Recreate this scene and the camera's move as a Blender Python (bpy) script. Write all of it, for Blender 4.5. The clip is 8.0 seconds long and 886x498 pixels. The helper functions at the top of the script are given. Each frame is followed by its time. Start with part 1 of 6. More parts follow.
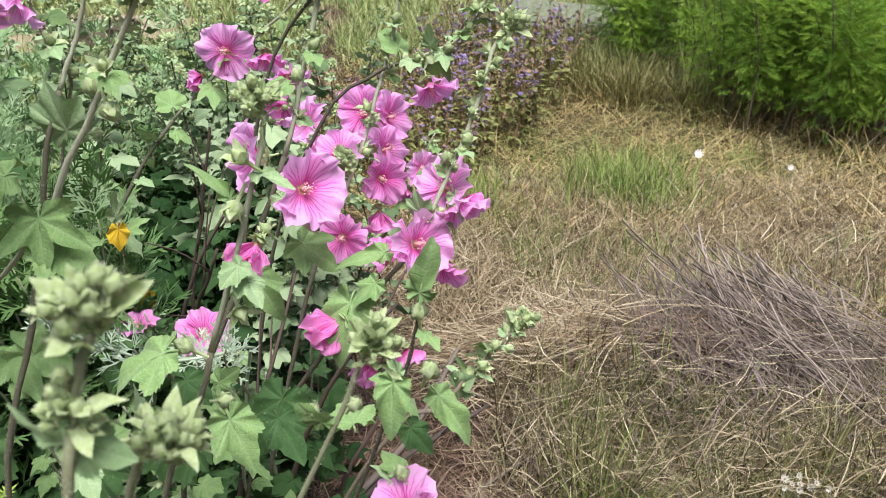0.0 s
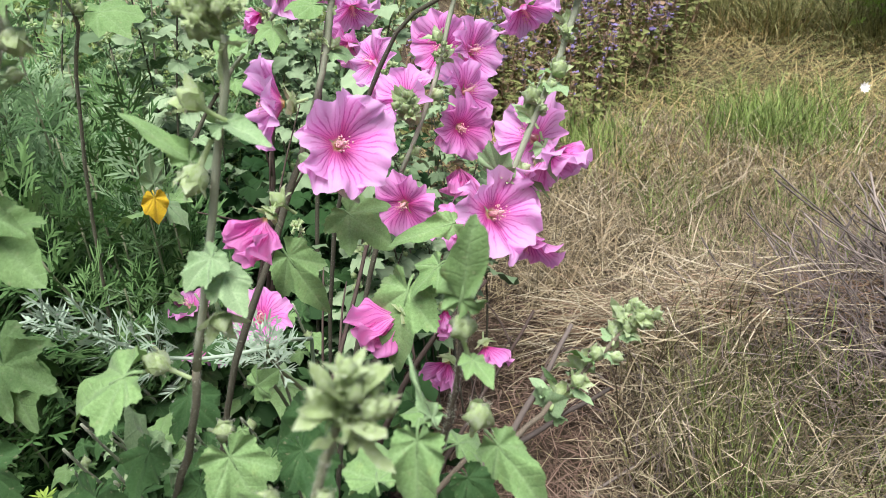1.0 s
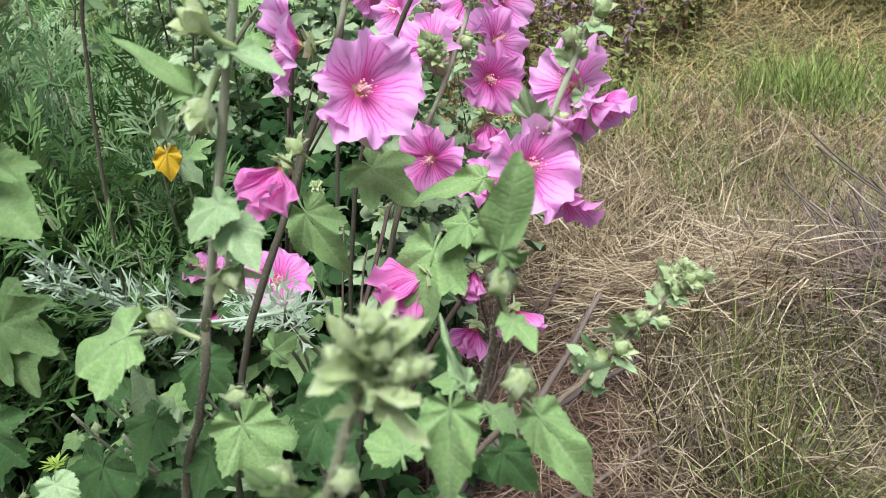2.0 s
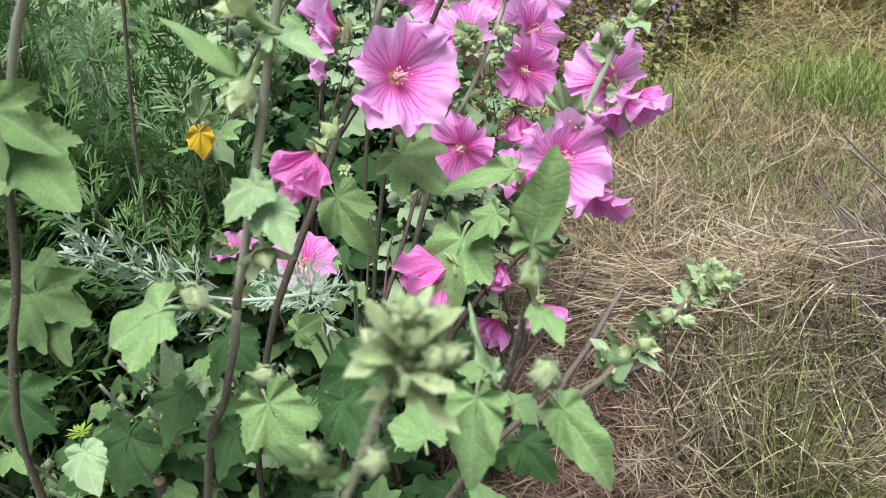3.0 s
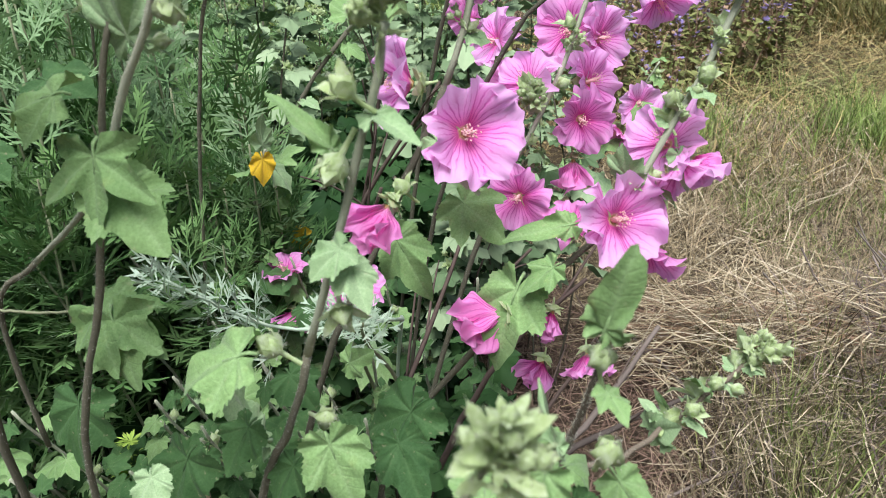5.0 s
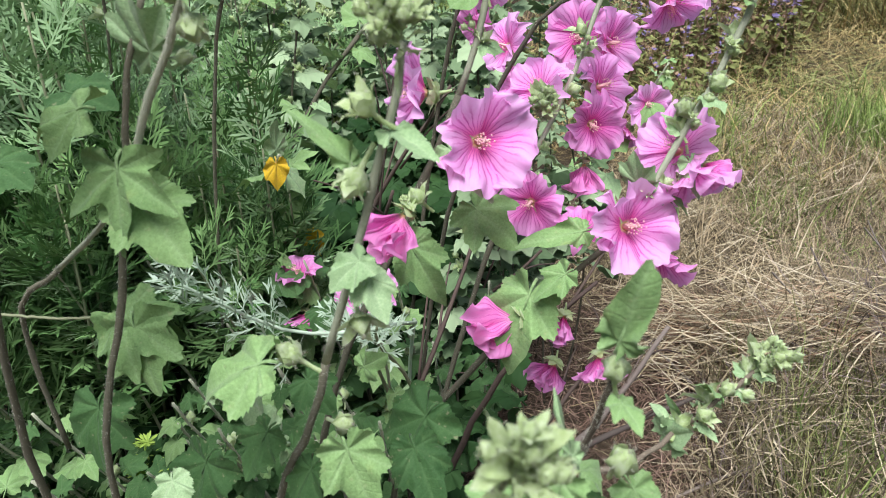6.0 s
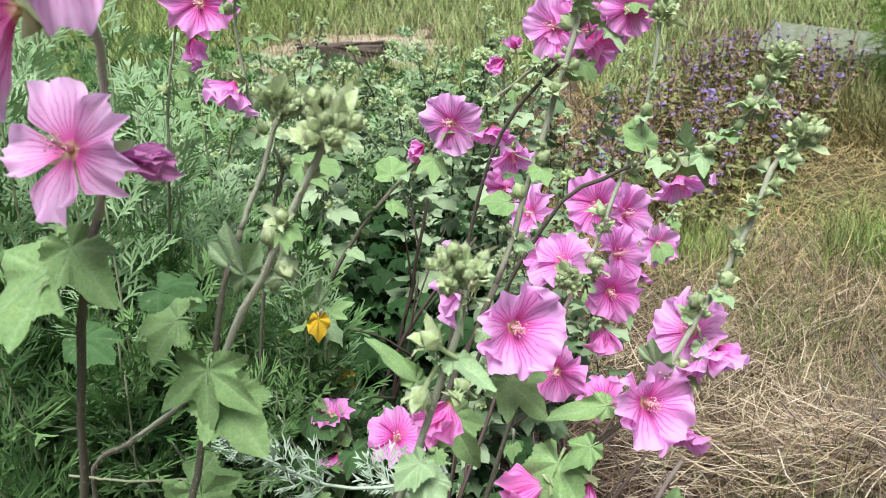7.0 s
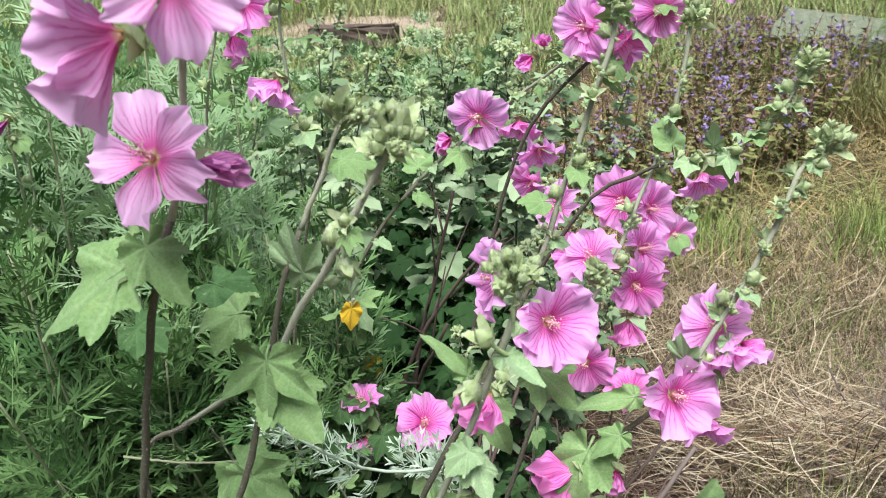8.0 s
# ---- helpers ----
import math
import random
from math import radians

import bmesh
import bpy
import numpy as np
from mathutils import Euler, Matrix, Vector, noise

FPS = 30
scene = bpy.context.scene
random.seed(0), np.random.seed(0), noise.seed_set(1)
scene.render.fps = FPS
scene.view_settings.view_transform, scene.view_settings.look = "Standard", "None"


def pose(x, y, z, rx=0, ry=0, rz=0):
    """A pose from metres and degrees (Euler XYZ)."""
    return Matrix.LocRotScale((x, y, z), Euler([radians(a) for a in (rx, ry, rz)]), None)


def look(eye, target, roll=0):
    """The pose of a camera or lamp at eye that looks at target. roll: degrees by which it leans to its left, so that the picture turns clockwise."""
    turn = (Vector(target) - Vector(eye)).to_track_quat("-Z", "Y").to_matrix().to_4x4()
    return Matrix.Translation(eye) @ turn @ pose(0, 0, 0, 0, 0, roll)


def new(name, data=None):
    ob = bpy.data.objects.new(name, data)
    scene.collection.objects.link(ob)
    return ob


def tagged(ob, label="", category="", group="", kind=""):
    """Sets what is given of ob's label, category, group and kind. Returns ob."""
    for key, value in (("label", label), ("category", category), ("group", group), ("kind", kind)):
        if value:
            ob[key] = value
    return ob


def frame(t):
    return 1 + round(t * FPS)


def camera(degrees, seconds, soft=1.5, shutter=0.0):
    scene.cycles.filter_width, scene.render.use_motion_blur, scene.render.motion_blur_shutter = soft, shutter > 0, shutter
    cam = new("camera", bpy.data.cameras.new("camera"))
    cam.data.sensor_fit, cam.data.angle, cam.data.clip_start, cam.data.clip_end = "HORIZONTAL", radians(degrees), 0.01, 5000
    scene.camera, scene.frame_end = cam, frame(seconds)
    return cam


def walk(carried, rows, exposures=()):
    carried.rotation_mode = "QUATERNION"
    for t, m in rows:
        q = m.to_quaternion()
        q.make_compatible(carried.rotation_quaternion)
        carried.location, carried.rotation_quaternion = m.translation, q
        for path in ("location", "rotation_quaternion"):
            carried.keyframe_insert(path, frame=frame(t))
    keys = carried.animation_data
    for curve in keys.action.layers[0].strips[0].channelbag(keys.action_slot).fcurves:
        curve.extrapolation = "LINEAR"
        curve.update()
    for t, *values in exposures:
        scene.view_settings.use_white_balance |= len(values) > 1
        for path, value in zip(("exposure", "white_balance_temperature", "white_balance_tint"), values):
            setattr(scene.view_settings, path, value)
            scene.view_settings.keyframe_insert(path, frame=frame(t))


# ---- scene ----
cam = camera(59.1, 8.0, 0.62)
cam.data.dof.use_dof, cam.data.dof.focus_distance, cam.data.dof.aperture_fstop = True, 0.98, 14.0
PATH = [
    (0, (0.04, 0.047, 1.04), (-0.014, 1.91, 0.314), 0.3),
    (0.5, (0.082, 0.168, 1.014), (-0.178, 1.997, 0.248), -3.1),
    (1, (0.075, 0.263, 0.974), (-0.313, 2.041, 0.146), -4.6),
    (1.5, (0.063, 0.302, 0.942), (-0.358, 2.054, 0.075), -5.4),
    (3, (0.053, 0.296, 0.945), (-0.433, 2.008, 0.032), -3.3),
    (3.5, (0.045, 0.295, 0.955), (-0.462, 1.996, 0.034), -2.9),
    (4, (0.038, 0.293, 0.978), (-0.485, 1.988, 0.055), -2.1),
    (4.5, (0.032, 0.288, 0.986), (-0.507, 1.994, 0.092), -1.0),
    (6, (0.026, 0.28, 1.0), (-0.541, 1.97, 0.092), -1.1),
    (6.5, (0.02, 0.264, 1.042), (-0.562, 1.992, 0.22), -1.0),
    (7, (0.01, 0.233, 1.104), (-0.596, 2.009, 0.411), -0.5),
    (7.5, (-0.012, 0.192, 1.156), (-0.643, 1.968, 0.488), 0.1),
    (8, (-0.012, 0.199, 1.129), (-0.625, 1.954, 0.392), 0.0),
]
EXPOSURES = [(0.0, 0.91, 6350, 11), (1.5, 0.85, 6100, 9), (6.0, 0.84, 6050, 9), (7.0, 0.92, 6100, 10), (8.0, 0.92, 6100, 10)]
walk(cam, [(t, look(eye, target, roll)) for t, eye, target, roll in PATH], EXPOSURES)

# ---- world and light: bright overcast day ----
world = bpy.data.worlds.new("sky")
scene.world = world
world.use_nodes = True
wn = world.node_tree
sky = wn.nodes.new("ShaderNodeTexSky")
sky.sky_type = 'NISHITA'
sky.sun_disc = False
sky.sun_elevation, sky.sun_rotation = radians(68), radians(172)
sky.air_density, sky.dust_density, sky.ozone_density = 1.0, 4.0, 1.0
wn.nodes["Background"].inputs["Strength"].default_value = 0.05
wn.links.new(sky.outputs["Color"], wn.nodes["Background"].inputs["Color"])

sun_data = bpy.data.lights.new("sun", 'SUN')
sun_data.energy, sun_data.angle, sun_data.color = 4.1, radians(40), (1.0, 0.96, 0.99)
sun = new("sun", sun_data)
sun.matrix_world = look((0.43, -2.1, 8.0), (0, 1.0, 0.3))


# ---- materials ----
class Nodes:
    """A short hand for node trees."""

    def __init__(self, name):
        self.mat = bpy.data.materials.new(name)
        self.mat.use_nodes = True
        self.tree = self.mat.node_tree
        self.bsdf = self.tree.nodes["Principled BSDF"]
        self.out = self.tree.nodes["Material Output"]

    def node(self, kind, values=(), operation="", blend_type=""):
        n = self.tree.nodes.new("ShaderNode" + kind)
        if operation:
            n.operation = operation
        if blend_type:
            n.data_type, n.blend_type = 'RGBA', blend_type
        for key, value in dict(values).items():
            if isinstance(value, bpy.types.NodeSocket):
                self.tree.links.new(value, n.inputs[key])
            else:
                n.inputs[key].default_value = value
        return n

    def math(self, op, a, b=0.0, clamp=False):
        n = self.node("Math", {0: a, 1: b}, operation=op)
        n.use_clamp = clamp
        return n.outputs[0]

    def ramp(self, fac, stops):
        n = self.node("ValToRGB", {"Fac": fac})
        els = n.color_ramp.elements
        while len(els) < len(stops):
            els.new(0.5)
        for e, (p, c) in zip(els, stops):
            e.position, e.color = p, (*c, 1) if len(c) == 3 else c
        return n.outputs["Color"]

    def mix(self, fac, a, b, blend='MIX'):
        n = self.node("Mix", blend_type=blend)
        for i, v in ((0, fac), (6, a), (7, b)):
            if isinstance(v, bpy.types.NodeSocket):
                self.tree.links.new(v, n.inputs[i])
            else:
                n.inputs[i].default_value = v if i == 0 else (*v, 1)
        return n.outputs[2]

    def noise(self, vec, scale, detail=3.0, rough=0.55):
        n = self.node("TexNoise", {"Scale": scale, "Detail": detail, "Roughness": rough})
        if vec is not None:
            self.tree.links.new(vec, n.inputs["Vector"])
        return n.outputs["Fac"]

    def obj_coord(self):
        return self.node("TexCoord").outputs["Object"]

    def uv(self):
        return self.node("TexCoord").outputs["UV"]

    def random(self):
        return self.node("ObjectInfo").outputs["Random"]

    def island(self):
        return self.node("NewGeometry").outputs["Random Per Island"]

    def bump(self, height, strength, distance):
        n = self.node("Bump", {"Height": height, "Strength": strength, "Distance": distance})
        return n.outputs["Normal"]

    def finish(self, color, rough=0.6, normal=None, translucent=0.0, trans_color=None, sheen=0.0, specular=0.35):
        b = self.bsdf
        for key, value in (("Base Color", color), ("Roughness", rough), ("Specular IOR Level", specular)):
            if isinstance(value, bpy.types.NodeSocket):
                self.tree.links.new(value, b.inputs[key])
            else:
                b.inputs[key].default_value = (*value, 1) if isinstance(value, tuple) else value
        if sheen:
            b.inputs["Sheen Weight"].default_value = sheen
            b.inputs["Sheen Roughness"].default_value = 0.5
        if normal is not None:
            self.tree.links.new(normal, b.inputs["Normal"])
        if translucent:
            t = self.node("BsdfTranslucent")
            c = trans_color if trans_color is not None else color
            if isinstance(c, bpy.types.NodeSocket):
                self.tree.links.new(c, t.inputs["Color"])
            else:
                t.inputs["Color"].default_value = (*c, 1)
            m = self.node("MixShader", {0: translucent})
            self.tree.links.new(b.outputs[0], m.inputs[1])
            self.tree.links.new(t.outputs[0], m.inputs[2])
            self.tree.links.new(m.outputs[0], self.out.inputs["Surface"])
        return self.mat


def leaf_material(name, dark, light, vein, spots=0.0, fuzz=0.15, patch=(0.3, 0.36, 0.1)):
    k = Nodes(name)
    uv = k.node("SeparateXYZ", {0: k.uv()})
    # u: distance from the lobe's midrib, v: way out along the leaf
    rib = k.ramp(uv.outputs[0], [(0.0, (1, 1, 1)), (0.035, (0.25, 0.25, 0.25)), (0.09, (0, 0, 0))])
    side = k.math('FRACT', k.math('MULTIPLY', k.math('SUBTRACT', uv.outputs[1], k.math('MULTIPLY', uv.outputs[0], 0.7)), 7.0))
    side_line = k.ramp(side, [(0.0, (0.4, 0.4, 0.4)), (0.14, (0, 0, 0)), (0.9, (0, 0, 0)), (1.0, (0.4, 0.4, 0.4))])
    obj = k.obj_coord()
    big = k.noise(obj, 2.6, 3.0)
    base = k.mix(k.math('ADD', k.math('MULTIPLY', k.random(), 0.40), k.math('MULTIPLY', k.math('SUBTRACT', big, 0.2), 1.1), True), dark, light)
    base = k.mix(k.ramp(k.noise(obj, 5.0, 4.0), [(0.6, (0, 0, 0)), (0.8, (0.35, 0.35, 0.35))]), base, patch)
    veins = k.math('ADD', rib, side_line, True)
    col = k.mix(k.math('MULTIPLY', veins, 0.24), base, vein)
    col = k.mix(1.0, col, k.ramp(k.noise(obj, 24.0, 6.0, 0.75), [(0.3, (0.66, 0.70, 0.62)), (0.55, (1, 1, 1)), (0.72, (1.22, 1.18, 1.18))]), 'MULTIPLY')
    if spots:
        hole = k.ramp(k.noise(obj, 9.0, 2.0), [(0.66, (0, 0, 0)), (0.70, (spots, spots, spots))])
        col = k.mix(hole, col, (0.42, 0.36, 0.22))
    height = k.math('SUBTRACT', k.noise(obj, 30.0, 2.0), veins)
    return k.finish(col, 0.72, k.bump(height, 0.42, 0.0012), 0.16, k.mix(0.5, col, (0.20, 0.38, 0.05)), fuzz, 0.2)


def plain_material(name, dark, light, rough=0.7, scale=30.0, bump=0.3, translucent=0.0, islands=False, specular=0.3, random=0.5, relief=0.0005):
    k = Nodes(name)
    obj = k.obj_coord()
    f = k.noise(obj, scale, 4.0)
    r = k.island() if islands else k.random()
    fac = k.math('ADD', k.math('MULTIPLY', r, random), k.math('MULTIPLY', f, 1.0 - random), True)
    col = k.mix(fac, dark, light)
    return k.finish(col, rough, k.bump(k.noise(obj, scale * 4, 2.0), bump, relief), translucent, None, 0.0, specular)


def petal_material(name, pale, deep, vein, eye):
    k = Nodes(name)
    uv = k.node("SeparateXYZ", {0: k.uv()})
    u, v = uv.outputs[0], uv.outputs[1]
    obj = k.obj_coord()
    wob = k.math('MULTIPLY', k.math('SUBTRACT', k.noise(obj, 3.6, 3.0), 0.5), 0.13)
    fan = k.math('FRACT', k.math('MULTIPLY', k.math('ADD', v, wob), 9.0))
    line = k.ramp(fan, [(0.30, (0, 0, 0)), (0.46, (1, 1, 1)), (0.54, (1, 1, 1)), (0.70, (0, 0, 0))])
    fine = k.math('FRACT', k.math('MULTIPLY', k.math('ADD', v, k.math('MULTIPLY', wob, 2.0)), 25.0))
    fine_line = k.ramp(fine, [(0.2, (0, 0, 0)), (0.5, (0.5, 0.5, 0.5)), (0.8, (0, 0, 0))])
    fade = k.ramp(u, [(0.05, (1, 1, 1)), (0.50, (0.88, 0.88, 0.88)), (0.76, (0.38, 0.38, 0.38)), (0.95, (0.04, 0.04, 0.04))])
    tint = k.ramp(u, [(0.0, eye), (0.16, eye), (0.40, deep), (0.78, pale), (1.0, pale)])
    tint = k.mix(k.math('MULTIPLY', k.noise(obj, 2.2, 3.0), 0.30), tint, deep)
    tint = k.mix(k.math('MULTIPLY', k.random(), 0.30), tint, pale)
    uneven = k.ramp(k.noise(obj, 4.5, 3.0), [(0.3, (0.45, 0.45, 0.45)), (0.6, (1, 1, 1))])
    lines = k.math('MULTIPLY', k.math('MULTIPLY', k.math('ADD', line, k.math('MULTIPLY', fine_line, 0.5), True), uneven), fade)
    col = k.mix(k.math('MULTIPLY', lines, 0.90), tint, vein)
    col = k.mix(k.ramp(u, [(0.04, (1, 1, 1)), (0.13, (0, 0, 0))]), col, (0.80, 0.62, 0.30))
    height = k.math('ADD', k.math('MULTIPLY', lines, -1.0), k.noise(obj, 14.0, 2.0))
    return k.finish(col, 0.6, k.bump(height, 0.4, 0.0005), 0.54, None, 0.0, 0.2)


LEAF = leaf_material("mallow_leaf", (0.136, 0.245, 0.078), (0.256, 0.395, 0.148), (0.36, 0.48, 0.25), 0.2, 0.10)
# deeper green of old leaves, darkened further for the shade low in the shrub
LEAF_OLD_SHADED = leaf_material("mallow_old_shaded_leaf", (0.026, 0.072, 0.021), (0.075, 0.155, 0.048), (0.12, 0.21, 0.08), 0.3, 0.04, (0.12, 0.17, 0.05))
LEAF_PALE = leaf_material("mallow_young_leaf", (0.20, 0.325, 0.135), (0.37, 0.50, 0.265), (0.47, 0.58, 0.36), 0.0, 0.12)
LEAF_YELLOW = leaf_material("mallow_yellow_leaf", (0.72, 0.46, 0.02), (0.85, 0.56, 0.03), (0.85, 0.6, 0.1), 0.4, 0.1, (0.6, 0.5, 0.06))


def bud_material():
    k = Nodes("bud_green")
    obj = k.obj_coord()
    col = k.ramp(k.noise(obj, 3.2, 4.0), [(0.3, (0.33, 0.45, 0.15)), (0.5, (0.49, 0.60, 0.29)), (0.7, (0.62, 0.70, 0.46))])
    down = k.ramp(k.noise(obj, 22.0, 3.0, 0.7), [(0.42, (0, 0, 0)), (0.72, (0.3, 0.3, 0.3))])
    col = k.mix(down, col, (0.70, 0.74, 0.60))
    col = k.mix(k.math('MULTIPLY', k.random(), 0.3), col, (0.30, 0.40, 0.12))
    return k.finish(col, 0.85, k.bump(k.noise(obj, 26.0, 4.0, 0.7), 0.7, 0.0006), 0.34, None, 0.08, 0.2)


BUD = bud_material()
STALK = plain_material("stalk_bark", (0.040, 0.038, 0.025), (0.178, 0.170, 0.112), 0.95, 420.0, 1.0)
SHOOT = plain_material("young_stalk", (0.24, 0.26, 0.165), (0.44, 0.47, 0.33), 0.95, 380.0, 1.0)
DOWN = plain_material("pale_down", (0.34, 0.34, 0.25), (0.58, 0.58, 0.46), 0.95, 60.0, 0.0, 0.3)
STALK_DARK = plain_material("stalk_brown", (0.055, 0.045, 0.032), (0.20, 0.165, 0.115), 0.9, 300.0, 0.9)
BARK = plain_material("woody_bark", (0.045, 0.032, 0.025), (0.15, 0.11, 0.085), 0.9, 120.0, 1.0)
STALK_GREEN = plain_material("stalk_green", (0.16, 0.17, 0.09), (0.30, 0.33, 0.19), 0.8, 90.0, 0.8)
PETAL = petal_material("petal_pink", (0.96, 0.57, 0.90), (0.94, 0.35, 0.76), (0.56, 0.030, 0.36), (0.84, 0.07, 0.40))
PETAL_DEEP = petal_material("petal_magenta", (0.95, 0.47, 0.83), (0.92, 0.24, 0.66), (0.55, 0.027, 0.34), (0.74, 0.03, 0.28))
PETAL_SOFT = petal_material("petal_fading", (0.96, 0.42, 0.78), (0.91, 0.23, 0.61), (0.58, 0.05, 0.36), (0.90, 0.42, 0.68))
PETAL_WILT = petal_material("petal_wilted", (0.66, 0.30, 0.54), (0.50, 0.15, 0.39), (0.26, 0.05, 0.20), (0.4, 0.08, 0.2))
PETAL_PALE = petal_material("petal_pale", (0.97, 0.66, 0.91), (0.96, 0.47, 0.80), (0.66, 0.07, 0.42), (0.86, 0.08, 0.42))
STAMEN = plain_material("stamen_pink", (0.76, 0.28, 0.48), (0.92, 0.72, 0.5), 0.7, 80.0, 0.4, 0.2, True)
FEATHER = plain_material("mugwort_leaf", (0.042, 0.115, 0.027), (0.190, 0.320, 0.110), 0.65, 8.0, 0.2, 0.12, False, 0.2, 0.8)
FEATHER_PALE = plain_material("mugwort_pale_leaf", (0.16, 0.29, 0.105), (0.38, 0.52, 0.29), 0.7, 8.0, 0.2, 0.15, False, 0.2, 0.7)
SILVER = plain_material("silver_leaf", (0.33, 0.45, 0.30), (0.57, 0.68, 0.51), 0.75, 8.0, 0.2, 0.2)
TANSY = plain_material("tansy_leaf", (0.045, 0.135, 0.010), (0.29, 0.45, 0.055), 0.6, 5.0, 0.2, 0.15, False, 0.2, 0.8)


def straw_material(name, stops):
    k = Nodes(name)
    obj = k.obj_coord()
    mixed = k.math('ADD', k.math('MULTIPLY', k.island(), 0.75), k.math('MULTIPLY', k.noise(obj, 3.0, 3.0), 0.45))
    col = k.ramp(k.math('SUBTRACT', mixed, 0.1), stops)
    col = k.mix(k.math('MULTIPLY', k.noise(obj, 70.0, 3.0), 0.35), col, (0.16, 0.12, 0.08))
    return k.finish(col, 0.7, None, 0.05, None, 0.0, 0.3)


HAY = straw_material("dry_grass", [(0.0, (0.028, 0.022, 0.010)), (0.34, (0.11, 0.085, 0.038)), (0.55, (0.34, 0.275, 0.135)), (1.0, (0.66, 0.57, 0.33))])
GREY_HAY = straw_material("grey_straw", [(0.0, (0.03, 0.025, 0.017)), (0.4, (0.14, 0.11, 0.058)), (0.75, (0.355, 0.275, 0.148)), (1.0, (0.63, 0.52, 0.36))])
BRUSH = straw_material("brushwood", [(0.0, (0.035, 0.027, 0.024)), (0.4, (0.11, 0.085, 0.075)), (0.75, (0.20, 0.155, 0.14)), (1.0, (0.38, 0.32, 0.28))])
RUST_HAY = straw_material("rusty_grass", [(0.0, (0.07, 0.04, 0.025)), (0.4, (0.22, 0.13, 0.07)), (0.75, (0.40, 0.265, 0.155)), (1.0, (0.68, 0.51, 0.33))])
GRASS = straw_material("green_grass", [(0.0, (0.03, 0.06, 0.01)), (0.35, (0.11, 0.19, 0.03)), (0.6, (0.25, 0.37, 0.07)), (1.0, (0.44, 0.53, 0.18))])
OLIVE = straw_material("olive_grass", [(0.0, (0.028, 0.034, 0.010)), (0.32, (0.10, 0.115, 0.030)), (0.55, (0.28, 0.30, 0.09)), (1.0, (0.48, 0.48, 0.22))])
STRAW = straw_material("bleached_straw", [(0.0, (0.035, 0.026, 0.014)), (0.32, (0.14, 0.11, 0.055)), (0.52, (0.42, 0.35, 0.20)), (1.0, (0.66, 0.60, 0.43))])
EARTH_HAY = straw_material("brown_litter", [(0.0, (0.04, 0.022, 0.015)), (0.4, (0.13, 0.075, 0.05)), (0.75, (0.26, 0.17, 0.12)), (1.0, (0.50, 0.38, 0.28))])
MATTED = straw_material("matted_hay", [(0.0, (0.05, 0.037, 0.02)), (0.3, (0.17, 0.135, 0.075)), (0.55, (0.44, 0.347, 0.205)), (1.0, (0.68, 0.585, 0.40))])
FAR_HAY = straw_material("tan_grass", [(0.0, (0.03, 0.02, 0.008)), (0.32, (0.14, 0.10, 0.034)), (0.55, (0.42, 0.32, 0.12)), (1.0, (0.72, 0.58, 0.27))])
HANGING = straw_material("hanging_straw", [(0.0, (0.025, 0.019, 0.010)), (0.36, (0.10, 0.078, 0.040)), (0.58, (0.37, 0.305, 0.175)), (1.0, (0.64, 0.57, 0.39))])
FAR_GRASS = straw_material("far_green_grass", [(0.0, (0.06, 0.11, 0.02)), (0.35, (0.17, 0.27, 0.06)), (0.6, (0.33, 0.44, 0.13)), (1.0, (0.56, 0.62, 0.30))])
TWIG = plain_material("dead_twig", (0.028, 0.022, 0.018), (0.36, 0.30, 0.245), 0.9, 40.0, 0.8, 0.0, False, 0.2, 0.85)
WEED = plain_material("weed_green", (0.16, 0.27, 0.035), (0.33, 0.45, 0.08), 0.7, 20.0, 0.2, 0.2)
SAGE_STEM = plain_material("sage_stem", (0.15, 0.09, 0.05), (0.36, 0.25, 0.15), 0.8, 30.0, 0.3, 0.1, True)
SAGE_LEAF = plain_material("sage_leaf", (0.10, 0.125, 0.035), (0.32, 0.33, 0.11), 0.8, 10.0, 0.3, 0.15, True)
SAGE_FLOWER = plain_material("sage_flower", (0.17, 0.125, 0.29), (0.36, 0.29, 0.51), 0.7, 30.0, 0.2, 0.2, True)
CONCRETE = plain_material("concrete", (0.14, 0.15, 0.13), (0.26, 0.27, 0.24), 0.9, 12.0, 0.6, 0.0, False, 0.2, 0.2, 0.01)
TIMBER = plain_material("weathered_timber", (0.05, 0.04, 0.03), (0.16, 0.12, 0.09), 0.9, 10.0, 0.7, 0.0, False, 0.2, 0.3, 0.01)
MOSSY = plain_material("mossy_concrete", (0.035, 0.055, 0.02), (0.26, 0.28, 0.20), 0.95, 26.0, 0.8, 0.0, False, 0.1, 0.05, 0.01)
WHITE = plain_material("white_petals", (0.74, 0.72, 0.66), (0.82, 0.80, 0.76), 0.7, 20.0, 0.2, 0.2)
DRY_WHITE = plain_material("dry_petals", (0.36, 0.34, 0.28), (0.56, 0.54, 0.46), 0.8, 20.0, 0.2, 0.2)


